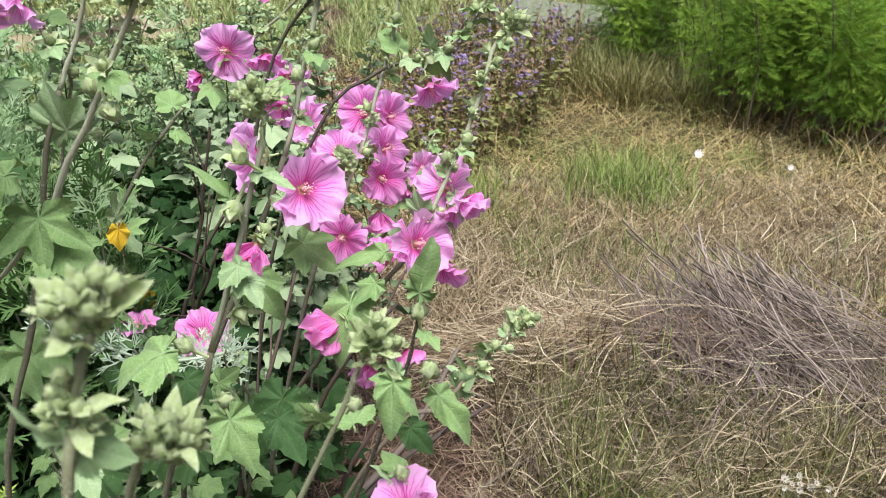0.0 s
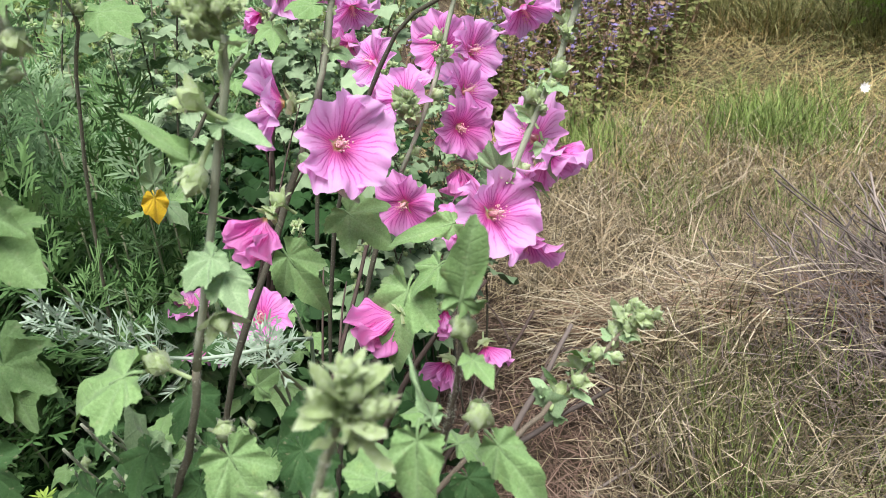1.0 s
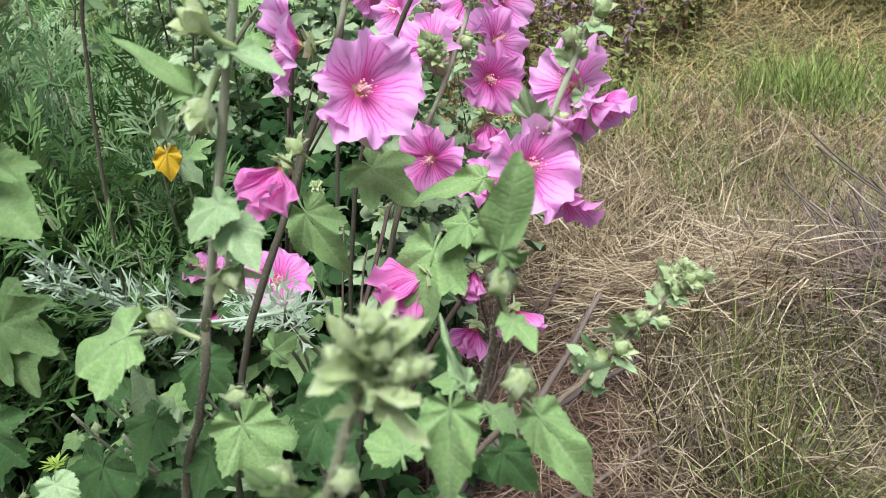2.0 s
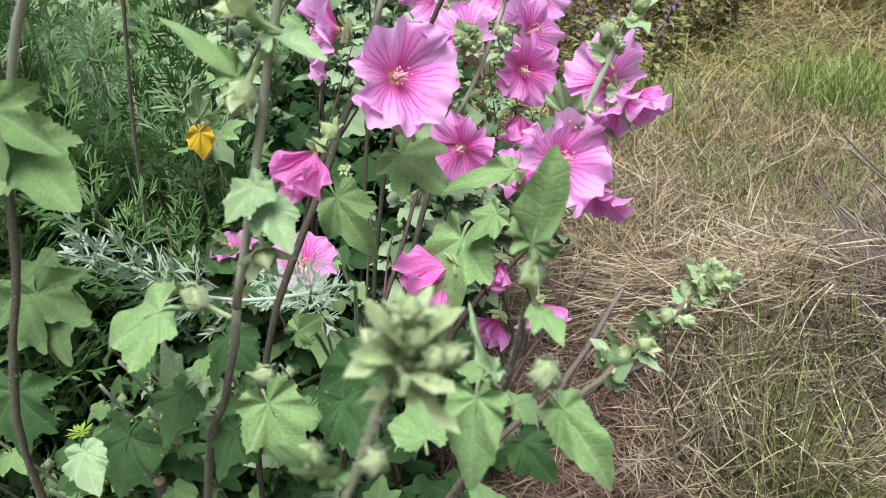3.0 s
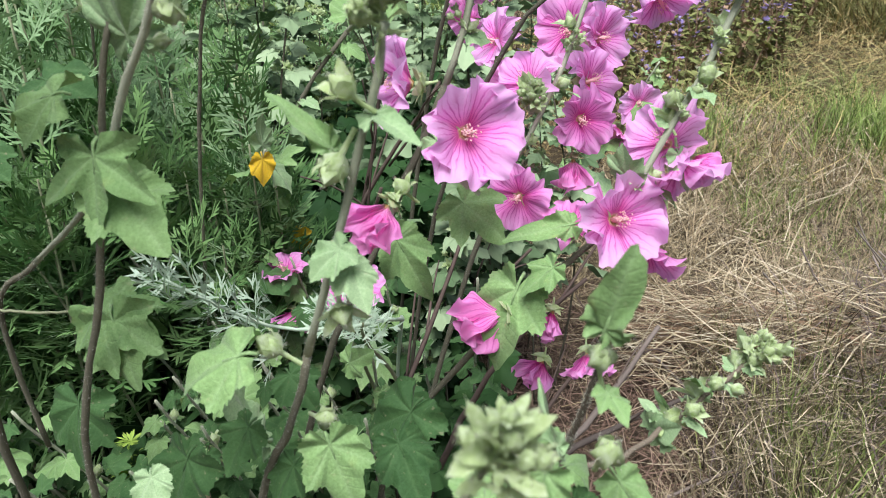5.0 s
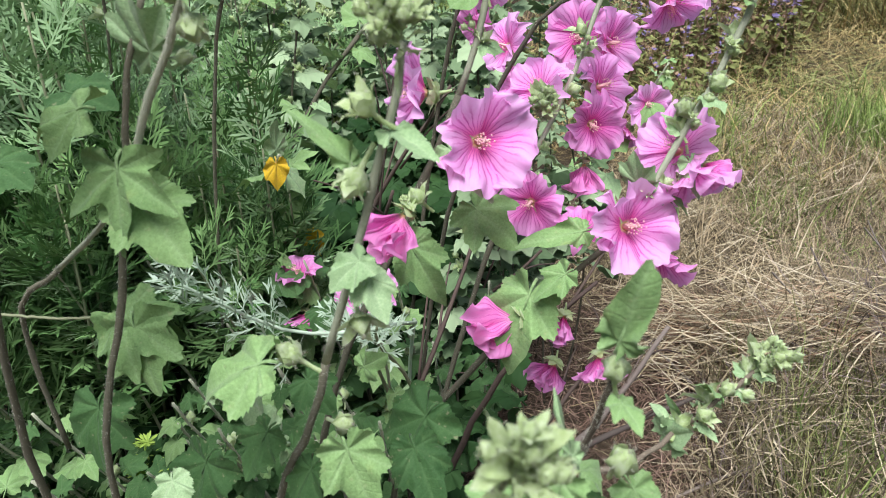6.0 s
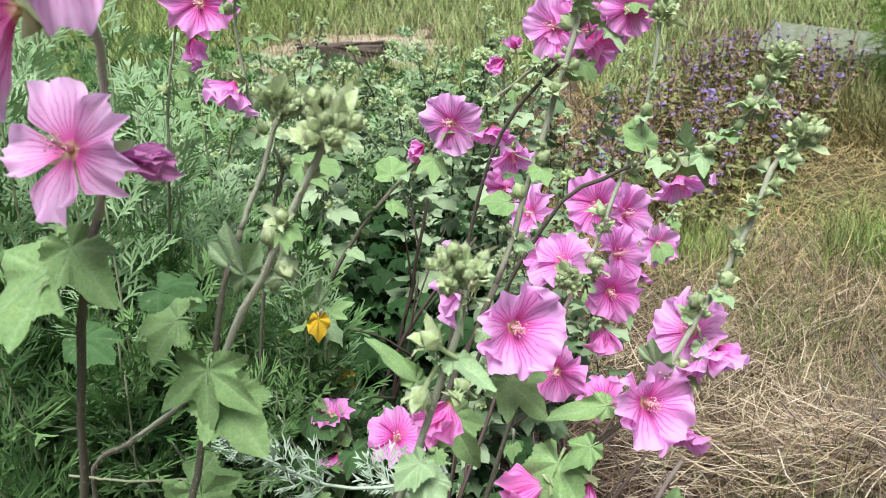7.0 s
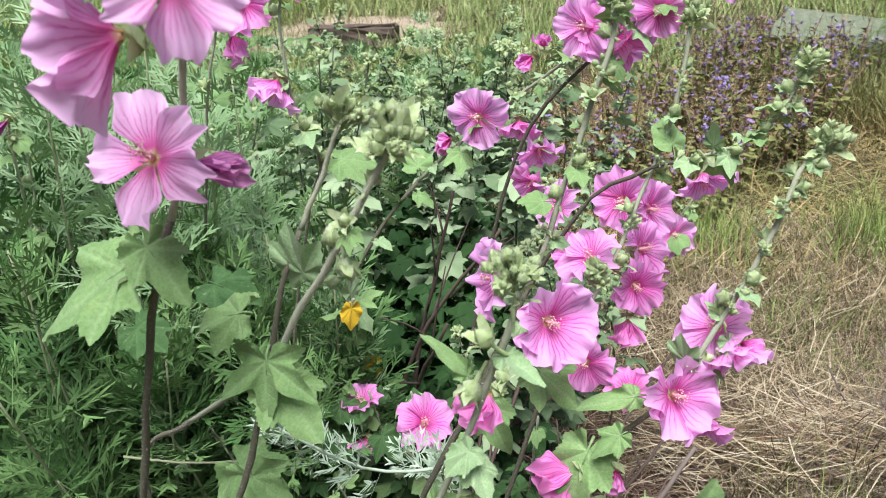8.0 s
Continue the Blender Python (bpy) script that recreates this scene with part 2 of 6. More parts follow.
def ground_material():
    k = Nodes("ground_litter")
    obj = k.obj_coord()
    big = k.noise(obj, 1.3, 4.0)
    col = k.ramp(big, [(0.3, (0.045, 0.031, 0.021)), (0.5, (0.078, 0.057, 0.038)), (0.62, (0.115, 0.088, 0.055)), (0.75, (0.07, 0.07, 0.03))])
    stretch = k.node("Mapping", {"Vector": obj, "Scale": (30.0, 140.0, 60.0), "Rotation": (0, 0, 0.5)}).outputs[0]
    cross = k.node("Mapping", {"Vector": obj, "Scale": (150.0, 35.0, 60.0), "Rotation": (0, 0, 0.25)}).outputs[0]
    straw = k.math('MAXIMUM', k.noise(stretch, 1.0, 3.0), k.noise(cross, 1.0, 3.0))
    col = k.mix(k.ramp(straw, [(0.60, (0, 0, 0)), (0.75, (1, 1, 1))]), col, (0.30, 0.24, 0.15))
    col = k.mix(k.ramp(k.noise(obj, 60.0, 4.0), [(0.35, (0.75, 0.75, 0.75)), (0.55, (0, 0, 0))]), col, (0.06, 0.045, 0.03))
    return k.finish(col, 0.95, k.bump(straw, 1.0, 0.02), 0.0, None, 0.0, 0.1)


GROUND = ground_material()


def sand_material():
    k = Nodes("sandy_earth")
    obj = k.obj_coord()
    col = k.ramp(k.noise(obj, 4.0, 5.0), [(0.3, (0.22, 0.18, 0.11)), (0.7, (0.38, 0.32, 0.23))])
    return k.finish(col, 0.95, k.bump(k.noise(obj, 40.0, 5.0), 0.8, 0.02), 0.0, None, 0.0, 0.1)


SAND = sand_material()

# ---- mesh helpers ----
WORLD = {}
rng = np.random.default_rng(7)
UP = Vector((0, 0, 1))


def mesh_of(name, verts, faces, material=None, uvs=None, smooth=True):
    me = bpy.data.meshes.new(name)
    me.from_pydata([tuple(v) for v in verts], [], [tuple(f) for f in faces])
    if uvs is not None:
        layer = me.uv_layers.new(name="uv")
        loops = np.empty(len(me.loops), dtype=np.int32)
        me.loops.foreach_get("vertex_index", loops)
        layer.data.foreach_set("uv", np.asarray(uvs, dtype=np.float32)[loops].ravel())
    if smooth:
        me.polygons.foreach_set("use_smooth", [True] * len(me.polygons))
    if material is not None:
        me.materials.append(material)
    me.update()
    return me


def thing(name, place, label, category, group="", kind=""):
    ob = new(name)
    ob.empty_display_size = 0.05
    ob.matrix_basis = Matrix.Translation(place)
    WORLD[ob.name] = Matrix.Translation(place)
    return tagged(ob, label, category, group, kind)


def part(name, me, parent, m=None, label=""):
    """A mesh under a thing or a part; m is its pose in the world."""
    ob = new(name, me)
    m = m if m is not None else Matrix.Identity(4)
    ob.parent = parent
    ob.matrix_basis = WORLD[parent.name].inverted() @ m
    WORLD[ob.name] = m
    if label:
        ob["label"] = label
    return ob


def axes(place, ahead, up, size=1.0):
    """A pose whose y axis looks ahead and whose z axis is near up."""
    y = Vector(ahead).normalized()
    z = Vector(up) - y * Vector(up).dot(y)
    if z.length < 1e-4:
        z = Vector((1, 0, 0)) - y * y.x
    z.normalize()
    x = y.cross(z)
    m = Matrix((x, y, z)).transposed().to_4x4()
    return Matrix.Translation(place) @ m @ Matrix.Diagonal((size, size, size, 1))


def facing(place, face, size=1.0, spin=0.0):
    """A pose whose z axis looks along face."""
    q = Vector(face).normalized().to_track_quat("Z", "Y")
    return Matrix.Translation(place) @ q.to_matrix().to_4x4() @ pose(0, 0, 0, 0, 0, spin) @ Matrix.Diagonal((size, size, size, 1))


def smooth_line(points, count):
    """A Catmull-Rom curve through the points."""
    p = [np.array(q, dtype=float) for q in points]
    p = [2 * p[0] - p[1]] + p + [2 * p[-1] - p[-2]]
    spans = len(p) - 3
    out = []
    for i in range(count):
        f = i / (count - 1) * spans
        s = min(int(f), spans - 1)
        t = f - s
        a, b, c, d = p[s:s + 4]
        out.append(0.5 * (2 * b + (c - a) * t + (2 * a - 5 * b + 4 * c - d) * t * t + (3 * b - a - 3 * c + d) * t ** 3))
    return np.array(out)


def tube_data(line, radii, sides=6, start=0):
    """Vertices and faces of a round bar along the line."""
    n = len(line)
    tang = np.gradient(line, axis=0)
    tang /= np.linalg.norm(tang, axis=1)[:, None] + 1e-9
    ref = np.array((0.31, -0.87, 0.38))
    a = np.cross(tang, ref)
    a /= np.linalg.norm(a, axis=1)[:, None] + 1e-9
    b = np.cross(tang, a)
    ang = np.arange(sides) / sides * 2 * np.pi
    r = np.broadcast_to(np.asarray(radii, dtype=float), (n,))
    verts = line[:, None, :] + r[:, None, None] * (np.cos(ang)[None, :, None] * a[:, None, :] + np.sin(ang)[None, :, None] * b[:, None, :])
    verts = verts.reshape(-1, 3)
    faces = []
    for i in range(n - 1):
        for j in range(sides):
            k = (j + 1) % sides
            faces.append((start + i * sides + j, start + i * sides + k, start + (i + 1) * sides + k, start + (i + 1) * sides + j))
    faces.append(tuple(start + j for j in reversed(range(sides))))
    faces.append(tuple(start + (n - 1) * sides + j for j in range(sides)))
    return verts, faces


def joined(pieces):
    """One vertex and face list out of several."""
    verts, faces, n = [], [], 0
    for v, f in pieces:
        verts.append(np.asarray(v, dtype=float))
        faces += [tuple(i + n for i in q) for q in f]
        n += len(v)
    return np.concatenate(verts), faces


def down_data(line, radii, count, low, high, r):
    """Short hairs that stand off a bar along the line."""
    n = len(line)
    f = r.uniform(0, n - 1.001, count)
    k = f.astype(int)
    w = (f - k)[:, None]
    at = line[k] * (1 - w) + line[k + 1] * w
    t = line[k + 1] - line[k]
    t = t / (np.linalg.norm(t, axis=1)[:, None] + 1e-9)
    out = np.cross(t, r.standard_normal((count, 3)))
    out = out / (np.linalg.norm(out, axis=1)[:, None] + 1e-9)
    side = np.cross(out, t) * 0.00011
    at = at + out * (np.asarray(radii)[k] * 0.9)[:, None]
    tip = at + (out + t * r.uniform(-0.4, 0.6, count)[:, None]) * r.uniform(low, high, count)[:, None]
    verts = np.stack([at - side, at + side, tip], axis=1).reshape(-1, 3)
    return verts, [(3 * i, 3 * i + 1, 3 * i + 2) for i in range(count)]


def downy(name, verts, faces, material, hairs):
    """A mesh with its down, which has a paler colour of its own."""
    whole, all_faces = joined([(verts, faces), hairs])
    me = mesh_of(name, whole, all_faces, material)
    me.materials.append(DOWN)
    me.polygons.foreach_set("material_index", [0] * len(faces) + [1] * len(hairs[1]))
    return me


# ---- mallow: leaves, buds, petals ----
def lobe_radius(theta, lobes):
    """How far a leaf with these lobes (angle, length, half width) reaches at each angle."""
    s = np.linspace(0.02, 1.0, 120)
    best = np.full(theta.shape, 0.1)
    for angle, length, half in lobes:
        phi = theta - angle
        along = s[None, :] * np.cos(phi)[:, None]
        across = s[None, :] * np.abs(np.sin(phi))[:, None]
        q = np.clip(along / length, 0, 1)
        width = half * (q ** 0.55) * (1 - q) ** 0.9 * 2.1
        inside = (across <= width) & (along > 0) & (along <= length)
        reach = np.where(inside, s[None, :], 0).max(axis=1)
        best = np.maximum(best, reach)
    return best


def mallow_leaf(name, lobes, rings, spokes, petiole, cup, droop, seed, material):
    """A lobed, toothed leaf on its stalk; cup folds each lobe along its rib, droop bends it down."""
    r = np.random.default_rng(seed)
    # more spokes towards the lobes' tips, so that they end in a point
    theta = np.linspace(-2.75, 2.75, spokes)
    for angle, length, half in lobes:
        theta[np.argmin(np.abs(theta - angle))] = angle
    reach = lobe_radius(theta, lobes)
    arc = np.concatenate([[0], np.cumsum(np.hypot(np.diff(reach), reach[1:] * np.diff(theta)))])
    saw = np.abs(((arc * (14.0 if spokes > 60 else 8.0)) % 1.0) * 2 - 1) - 0.5
    reach = reach * (1 + (0.105 if spokes > 60 else 0.09) * saw) * (1 + 0.03 * np.sin(7 * theta + r.uniform(0, 6)) + 0.008 * r.standard_normal(spokes))
    angles = np.array([q[0] for q in lobes])
    verts, uvs = [(0, petiole, 0)], [(0, 0)]
    ph = r.uniform(0, 6.3, 6)
    side = r.uniform(-0.25, 0.25)
    for k in range(1, rings + 1):
        f = k / rings
        for t, h in zip(theta, reach):
            d = h * f
            x, y = d * math.sin(t), d * math.cos(t)
            off = np.min(np.abs(t - angles))
            rib = d * math.sin(min(off, 1.4))
            z = cup * rib * (1 + 0.4 * math.sin(t + ph[4])) - droop * d * d + 0.05 * f * math.sin(4 * t + ph[0]) + 0.045 * f * f * math.sin(9 * t + ph[1]) + 0.030 * f * math.sin(13 * d + 5 * t + ph[3]) + 0.055 * f ** 3 * math.sin(6 * t + ph[2]) - 0.02 * math.cos(3.0 * x + ph[2]) * f
            z -= 0.35 * droop * max(0, y) ** 3
            z += side * x * d - 0.18 * x * x * (1 + math.sin(ph[5]))
            verts.append((x, petiole + y, z))
            uvs.append((rib, d))
    faces = []
    for j in range(spokes - 1):
        faces.append((0, 1 + j + 1, 1 + j))
        for k in range(rings - 1):
            a = 1 + k * spokes + j
            faces.append((a, a + 1, a + 1 + spokes, a + spokes))
    line = smooth_line([(0, 0, -0.06), (0, petiole * 0.5, 0.03), (0, petiole, -0.004), (0, petiole + 0.2, -0.012)], 5)
    tv, tf = tube_data(line, np.linspace(0.028, 0.016, 5), 4)
    n = len(verts)
    verts = np.concatenate([np.array(verts), tv])
    uvs += [(0.0, 0.03)] * len(tv)
    faces += [tuple(i + n for i in f) for f in tf]
    return mesh_of(name, verts, faces, material, uvs)


THREE = [(0, 1.0, 0.37), (0.82, 0.68, 0.31), (-0.82, 0.63, 0.31), (1.75, 0.44, 0.30), (-1.75, 0.42, 0.30)]
FIVE = [(0, 1.0, 0.33), (0.88, 0.82, 0.29), (-0.88, 0.77, 0.29), (1.8, 0.54, 0.27), (-1.8, 0.54, 0.27)]
BROAD = [(0, 1.0, 0.46), (0.75, 0.84, 0.40), (-0.75, 0.82, 0.40), (1.65, 0.62, 0.36), (-1.65, 0.62, 0.36)]
LONG = [(0, 1.0, 0.28), (1.05, 0.34, 0.22), (-1.05, 0.31, 0.22), (2.2, 0.18, 0.12), (-2.2, 0.18, 0.12)]
STAR = [(0, 1.0, 0.27), (0.95, 0.95, 0.25), (-0.95, 0.92, 0.25), (1.9, 0.62, 0.22), (-1.9, 0.60, 0.22)]
OVATE = [(0, 1.0, 0.38), (0.95, 0.44, 0.30), (-0.95, 0.42, 0.30), (1.9, 0.26, 0.2), (-1.9, 0.26, 0.2)]
SHAPES = {"star": STAR, "ovate": OVATE, "three": THREE, "five": FIVE, "broad": BROAD, "long": LONG}
FINE_LEAF = {(kind, i): mallow_leaf("mallow_leaf", SHAPES[kind], 5, 97, 0.22, 0.26 + 0.16 * i, 0.12 + 0.18 * i, 11 + i, LEAF) for kind in SHAPES for i in range(2)}
FINE_PALE = {kind: mallow_leaf("mallow_leaf", SHAPES[kind], 5, 97, 0.22, 0.38, 0.15, 31, LEAF_PALE) for kind in SHAPES}
FINE_OLD_SHADED = {(kind, i): mallow_leaf("mallow_leaf", SHAPES[kind], 5, 97, 0.22, 0.24 + 0.14 * i, 0.15 + 0.18 * i, 15 + i, LEAF_OLD_SHADED) for kind in SHAPES for i in range(2)}
FAR_LEAF = [mallow_leaf("mallow_leaf", SHAPES[kind], 3, 31, 0.55, 0.25 + 0.1 * i, 0.15 + 0.2 * i, 51 + i, LEAF) for kind in ("three", "five", "broad") for i in range(2)]
FAR_PALE = [mallow_leaf("mallow_leaf", SHAPES[kind], 3, 31, 0.3, 0.4, 0.05 + 0.2 * i, 71 + i, LEAF_PALE) for kind in ("three", "long") for i in range(2)]
LEAF_FAR = plain_material("mallow_far_leaf", (0.060, 0.115, 0.042), (0.335, 0.435, 0.245), 0.75, 25.0, 0.3, 0.12, True, 0.15, 0.75)
# near-black green that puts the shrub's deep shade into the leaf colour
SHADE = plain_material("shade_dark_leaf", (0.013, 0.042, 0.011), (0.045, 0.10, 0.028), 0.7, 25.0, 0.3, 0.1, True, 0.15, 0.7)
SHADE_LEAF = [mallow_leaf("shade_dark_leaf", SHAPES[kind], 3, 25, 0.4, 0.35, 0.3, 85 + n, SHADE) for n, kind in enumerate(("five", "three", "broad", "star"))]
OLD_SHADED_LEAF = [mallow_leaf("mallow_leaf", SHAPES[kind], 3, 31, 0.55, 0.25 + 0.1 * i, 0.15 + 0.2 * i, 81 + i, LEAF_OLD_SHADED) for kind in ("three", "five", "broad") for i in range(2)]
YELLOW_LEAF = mallow_leaf("mallow_leaf", [(0, 1.0, 0.52), (0.7, 0.72, 0.44), (-0.6, 0.7, 0.44), (1.5, 0.5, 0.4), (-1.5, 0.5, 0.4)], 4, 41, 0.3, 0.2, 0.1, 91, LEAF_YELLOW)


def sepal_ring(count, length, width, tilt, base, curl, turn=0.0):
    """Pointed sepals round the z axis; tilt 0 is upright, 90 is flat."""
    pieces = []
    for i in range(count):
        a = turn + i * 2 * math.pi / count
        verts, faces = [], []
        for j, q in enumerate((0.0, 0.35, 0.7, 1.0)):
            w = width * (1.0, 1.25, 0.75, 0.02)[j]
            t = radians(tilt) - curl * q
            out, rise = base + length * q * math.sin(t), length * q * math.cos(t)
            for side in (-1, 0, 1):
                o = out - 0.25 * w * abs(side)
                x, y = o * math.cos(a) - side * w * math.sin(a), o * math.sin(a) + side * w * math.cos(a)
                verts.append((x, y, rise))
        for j in range(3):
            for s in range(2):
                b = j * 3 + s
                faces.append((b, b + 1, b + 4, b + 3))
        pieces.append((verts, faces))
    return pieces


def bud_mesh(seed, openness):
    """A ribbed green bud in its cup of pointed bracts, about one unit long, on a short stalk; all one skin."""
    r = np.random.default_rng(seed)
    verts, faces, rings, sides = [], [], 6, 10
    for k in range(rings):
        f = k / (rings - 1)
        rad = (0.36 if openness < 0.45 else 0.31) * math.sin(math.pi * (0.14 + 0.84 * f) ** 0.85) + 0.02
        for j in range(sides):
            a = j / sides * 2 * math.pi + 0.6 * f
            rr = rad * (1.0 + (0.27 if j % 2 == 0 else -0.25) * math.sin(math.pi * min(1, f + 0.1)))
            verts.append((rr * math.cos(a), rr * math.sin(a), 0.08 + 0.86 * f))
    for k in range(rings - 1):
        for j in range(sides):
            n = (j + 1) % sides
            faces.append((k * sides + j, k * sides + n, (k + 1) * sides + n, (k + 1) * sides + j))
    faces.append(tuple((rings - 1) * sides + j for j in range(sides)))
    # pointed bracts that grow out of the lowest ring
    for i in range(5):
        mid = 2 * i
        a = mid / sides * 2 * math.pi
        foot = ((mid - 1) % sides, mid, (mid + 1) % sides)
        reach = r.uniform(0.75, 1.25) * (0.7 if openness < 0.45 else 1.0)
        tilt = radians(10 + 26 * openness + r.uniform(-12, 12))
        sway = r.uniform(-0.25, 0.25)
        row = foot
        for q, w in ((0.4, 0.27), (0.75, 0.17), (1.0, 0.0)):
            t = tilt + (openness - 0.35) * q * q
            out, rise = 0.18 + reach * q * math.sin(t), 0.05 + reach * q * math.cos(t) + 0.06 * r.uniform(-1, 1) * q
            n = len(verts)
            if w:
                for side in (-1, 0, 1):
                    o = out - 0.3 * w * abs(side)
                    verts.append((o * math.cos(a) - side * w * math.sin(a), o * math.sin(a) + side * w * math.cos(a) + sway * q * q, rise + 0.1 * side * sway))
                faces += [(row[0], row[1], n + 1, n), (row[1], row[2], n + 2, n + 1)]
                row = (n, n + 1, n + 2)
            else:
                verts.append((out * math.cos(a), out * math.sin(a), rise))
                faces += [(row[0], row[1], n), (row[1], row[2], n)]
    # stalk below
    row = list(range(sides))
    for rad, z, x in ((0.1, 0.0, 0.0), (0.075, -0.35, 0.02), (0.08, -0.75, 0.1)):
        n = len(verts)
        for j in range(sides):
            a = j / sides * 2 * math.pi
            verts.append((x + rad * math.cos(a), rad * math.sin(a), z))
        faces += [(n + j, n + (j + 1) % sides, row[(j + 1) % sides], row[j]) for j in range(sides)]
        row = list(range(n, n + sides))
    # down on the bracts and ribs
    v = np.array(verts)
    at = v[r.integers(0, rings * sides + 30, 150)] * (1, 1, 1) + r.normal(0, 0.03, (150, 3))
    out = at - np.array((0, 0, 0.35))
    out = out / np.linalg.norm(out, axis=1)[:, None] + r.normal(0, 0.25, (150, 3))
    turn = np.cross(out, r.standard_normal((150, 3)))
    turn = turn / np.linalg.norm(turn, axis=1)[:, None] * 0.010
    hairs = np.stack([at - turn, at + turn, at + out * r.uniform(0.06, 0.16, 150)[:, None]], axis=1).reshape(-1, 3)
    return downy("bud", v, faces, BUD, (hairs, [(3 * i, 3 * i + 1, 3 * i + 2) for i in range(150)]))


BRACTS = [mallow_leaf("bract", LONG, 3, 25, 0.2, 0.45, 0.12, 95 + i, BUD) for i in range(3)]
BUDS = [bud_mesh(100 + i, 0.1 + 0.26 * i) for i in range(4)]


def petal_mesh(seed, curl, wave, material, crumple=0.0, wide=0.56):
    """A broad petal with a narrow claw and a ruffled, shallowly notched rim, along +y, one unit long, rising with +z."""
    r = np.random.default_rng(seed)
    nu, nv = 16, 21
    ph = r.uniform(0, 6.3, 6)
    skew, notch = r.uniform(-0.07, 0.07), r.uniform(0.04, 0.11)
    verts, uvs, faces = [], [], []
    for i in range(nu):
        u = i / (nu - 1)
        grow = min(1.0, max(0.0, (u - 0.06) / 0.74))
        half = 0.05 + wide * (math.sin(grow * math.pi * 0.5) ** 1.25)
        for j in range(nv):
            v = j / (nv - 1) * 2 - 1
            tip = 1.0 - notch * math.exp(-((v - 0.12 * math.sin(ph[4])) * 5) ** 2) - 0.17 * v * v - 0.17 * abs(v) ** 5 + 0.025 * math.sin(4 * v + ph[3]) + 0.026 * math.sin(11 * v + ph[1]) + 0.012 * math.sin(23 * v + ph[2])
            y = u * (1.0 + (tip - 1.0) * u ** 1.5)
            x = half * v * (1.0 - 0.10 * max(0.0, u - 0.75) / 0.25 * abs(v)) + skew * u * u
            z = 0.12 * u - curl * u * u + wave * u * math.sin(2.6 * v + ph[0]) * 0.30 + wave * u ** 2.5 * math.sin(6.0 * v + ph[1]) * 0.48 + wave * 0.30 * u ** 4 * math.sin(12.0 * v + ph[2])
            z += 0.010 * math.sin(25 * v + ph[5]) * math.sin(math.pi * min(1.0, u * 1.05)) + 0.10 * (abs(v) ** 2) * u * (1 - 0.6 * u)
            z += crumple * u * (math.sin(6 * v + 3 * u + ph[2]) + 0.6 * math.sin(9 * u + 3 * v + ph[4]) + 0.35 * math.sin(17 * v + 6 * u + ph[1]))
            x += crumple * 0.5 * u * math.sin(8 * u + 3 * v + ph[3])
            verts.append((x, y, z))
            uvs.append((u, j / (nv - 1)))
    for i in range(nu - 1):
        for j in range(nv - 1):
            a = i * nv + j
            faces.append((a, a + 1, a + nv + 1, a + nv))
    return mesh_of("petal", verts, faces, material, uvs)


PETALS = {
    "fresh": [petal_mesh(200 + i, 0.10 + 0.09 * (i % 3), 0.30, PETAL, 0.014, 0.52) for i in range(6)],
    "cup": [petal_mesh(290 + i, 0.02 + 0.08 * (i % 3), 0.27, PETAL, 0.012, 0.56) for i in range(5)],
    "pale": [petal_mesh(300 + i, 0.10 + 0.09 * (i % 3), 0.30, PETAL_PALE, 0.014, 0.48) for i in range(5)],
    "deep": [petal_mesh(220 + i, 0.12 + 0.1 * (i % 3), 0.26, PETAL_DEEP, 0.018, 0.52) for i in range(5)],
    "soft": [petal_mesh(240 + i, -0.12, 0.36, PETAL_SOFT, 0.13, 0.42) for i in range(4)],
    "torn": [petal_mesh(230 + i, -0.10, 0.24, PETAL_DEEP, 0.07, 0.34) for i in range(4)],
    "parted": [petal_mesh(280 + i, 0.06 + 0.08 * (i % 3), 0.22, PETAL_PALE, 0.012, 0.36) for i in range(5)],
    "wilt": [petal_mesh(260 + i, 0.14, 0.10, PETAL_WILT, 0.025, 0.13) for i in range(3)],
}


def stamen_mesh():
    r = np.random.default_rng(5)
    line = smooth_line([(0, 0, 0), (0, 0, 0.2), (0.015, 0, 0.36)], 5)
    pieces = [tube_data(line, np.linspace(0.05, 0.025, 5), 6)]
    for i in range(46):
        a, h = r.uniform(0, 6.28), r.uniform(0.13, 0.42)
        d = r.uniform(0.04, 0.12)
        c = np.array((d * math.cos(a), d * math.sin(a), h))
        s = 0.017
        v = [c + s * np.array(q) for q in ((1, 0, 0), (0, 1, 0), (-1, 0, 0), (0, -1, 0), (0, 0, 1.1), (0, 0, -1.1))]
        pieces.append((v, [(0, 1, 4), (1, 2, 4), (2, 3, 4), (3, 0, 4), (1, 0, 5), (2, 1, 5), (3, 2, 5), (0, 3, 5)]))
    return mesh_of("stamen_column", *joined(pieces), STAMEN)


STAMENS = stamen_mesh()


def calyx_mesh():
    pieces = sepal_ring(5, 0.44, 0.13, 52, 0.03, -0.15, 0.63)
    pieces += sepal_ring(3, 0.36, 0.16, 64, 0.03, -0.2, 0.2)
    pieces = [([(x, y, z - 0.24) for x, y, z in v], f) for v, f in pieces]
    line = smooth_line([(0.07, 0.03, -0.46), (0.02, 0.01, -0.28), (0, 0, -0.05)], 5)
    pieces.append(tube_data(line, np.array((0.028, 0.028, 0.035, 0.06, 0.06)), 6))
    return mesh_of("calyx", *joined(pieces), BUD)


CALYX = calyx_mesh()


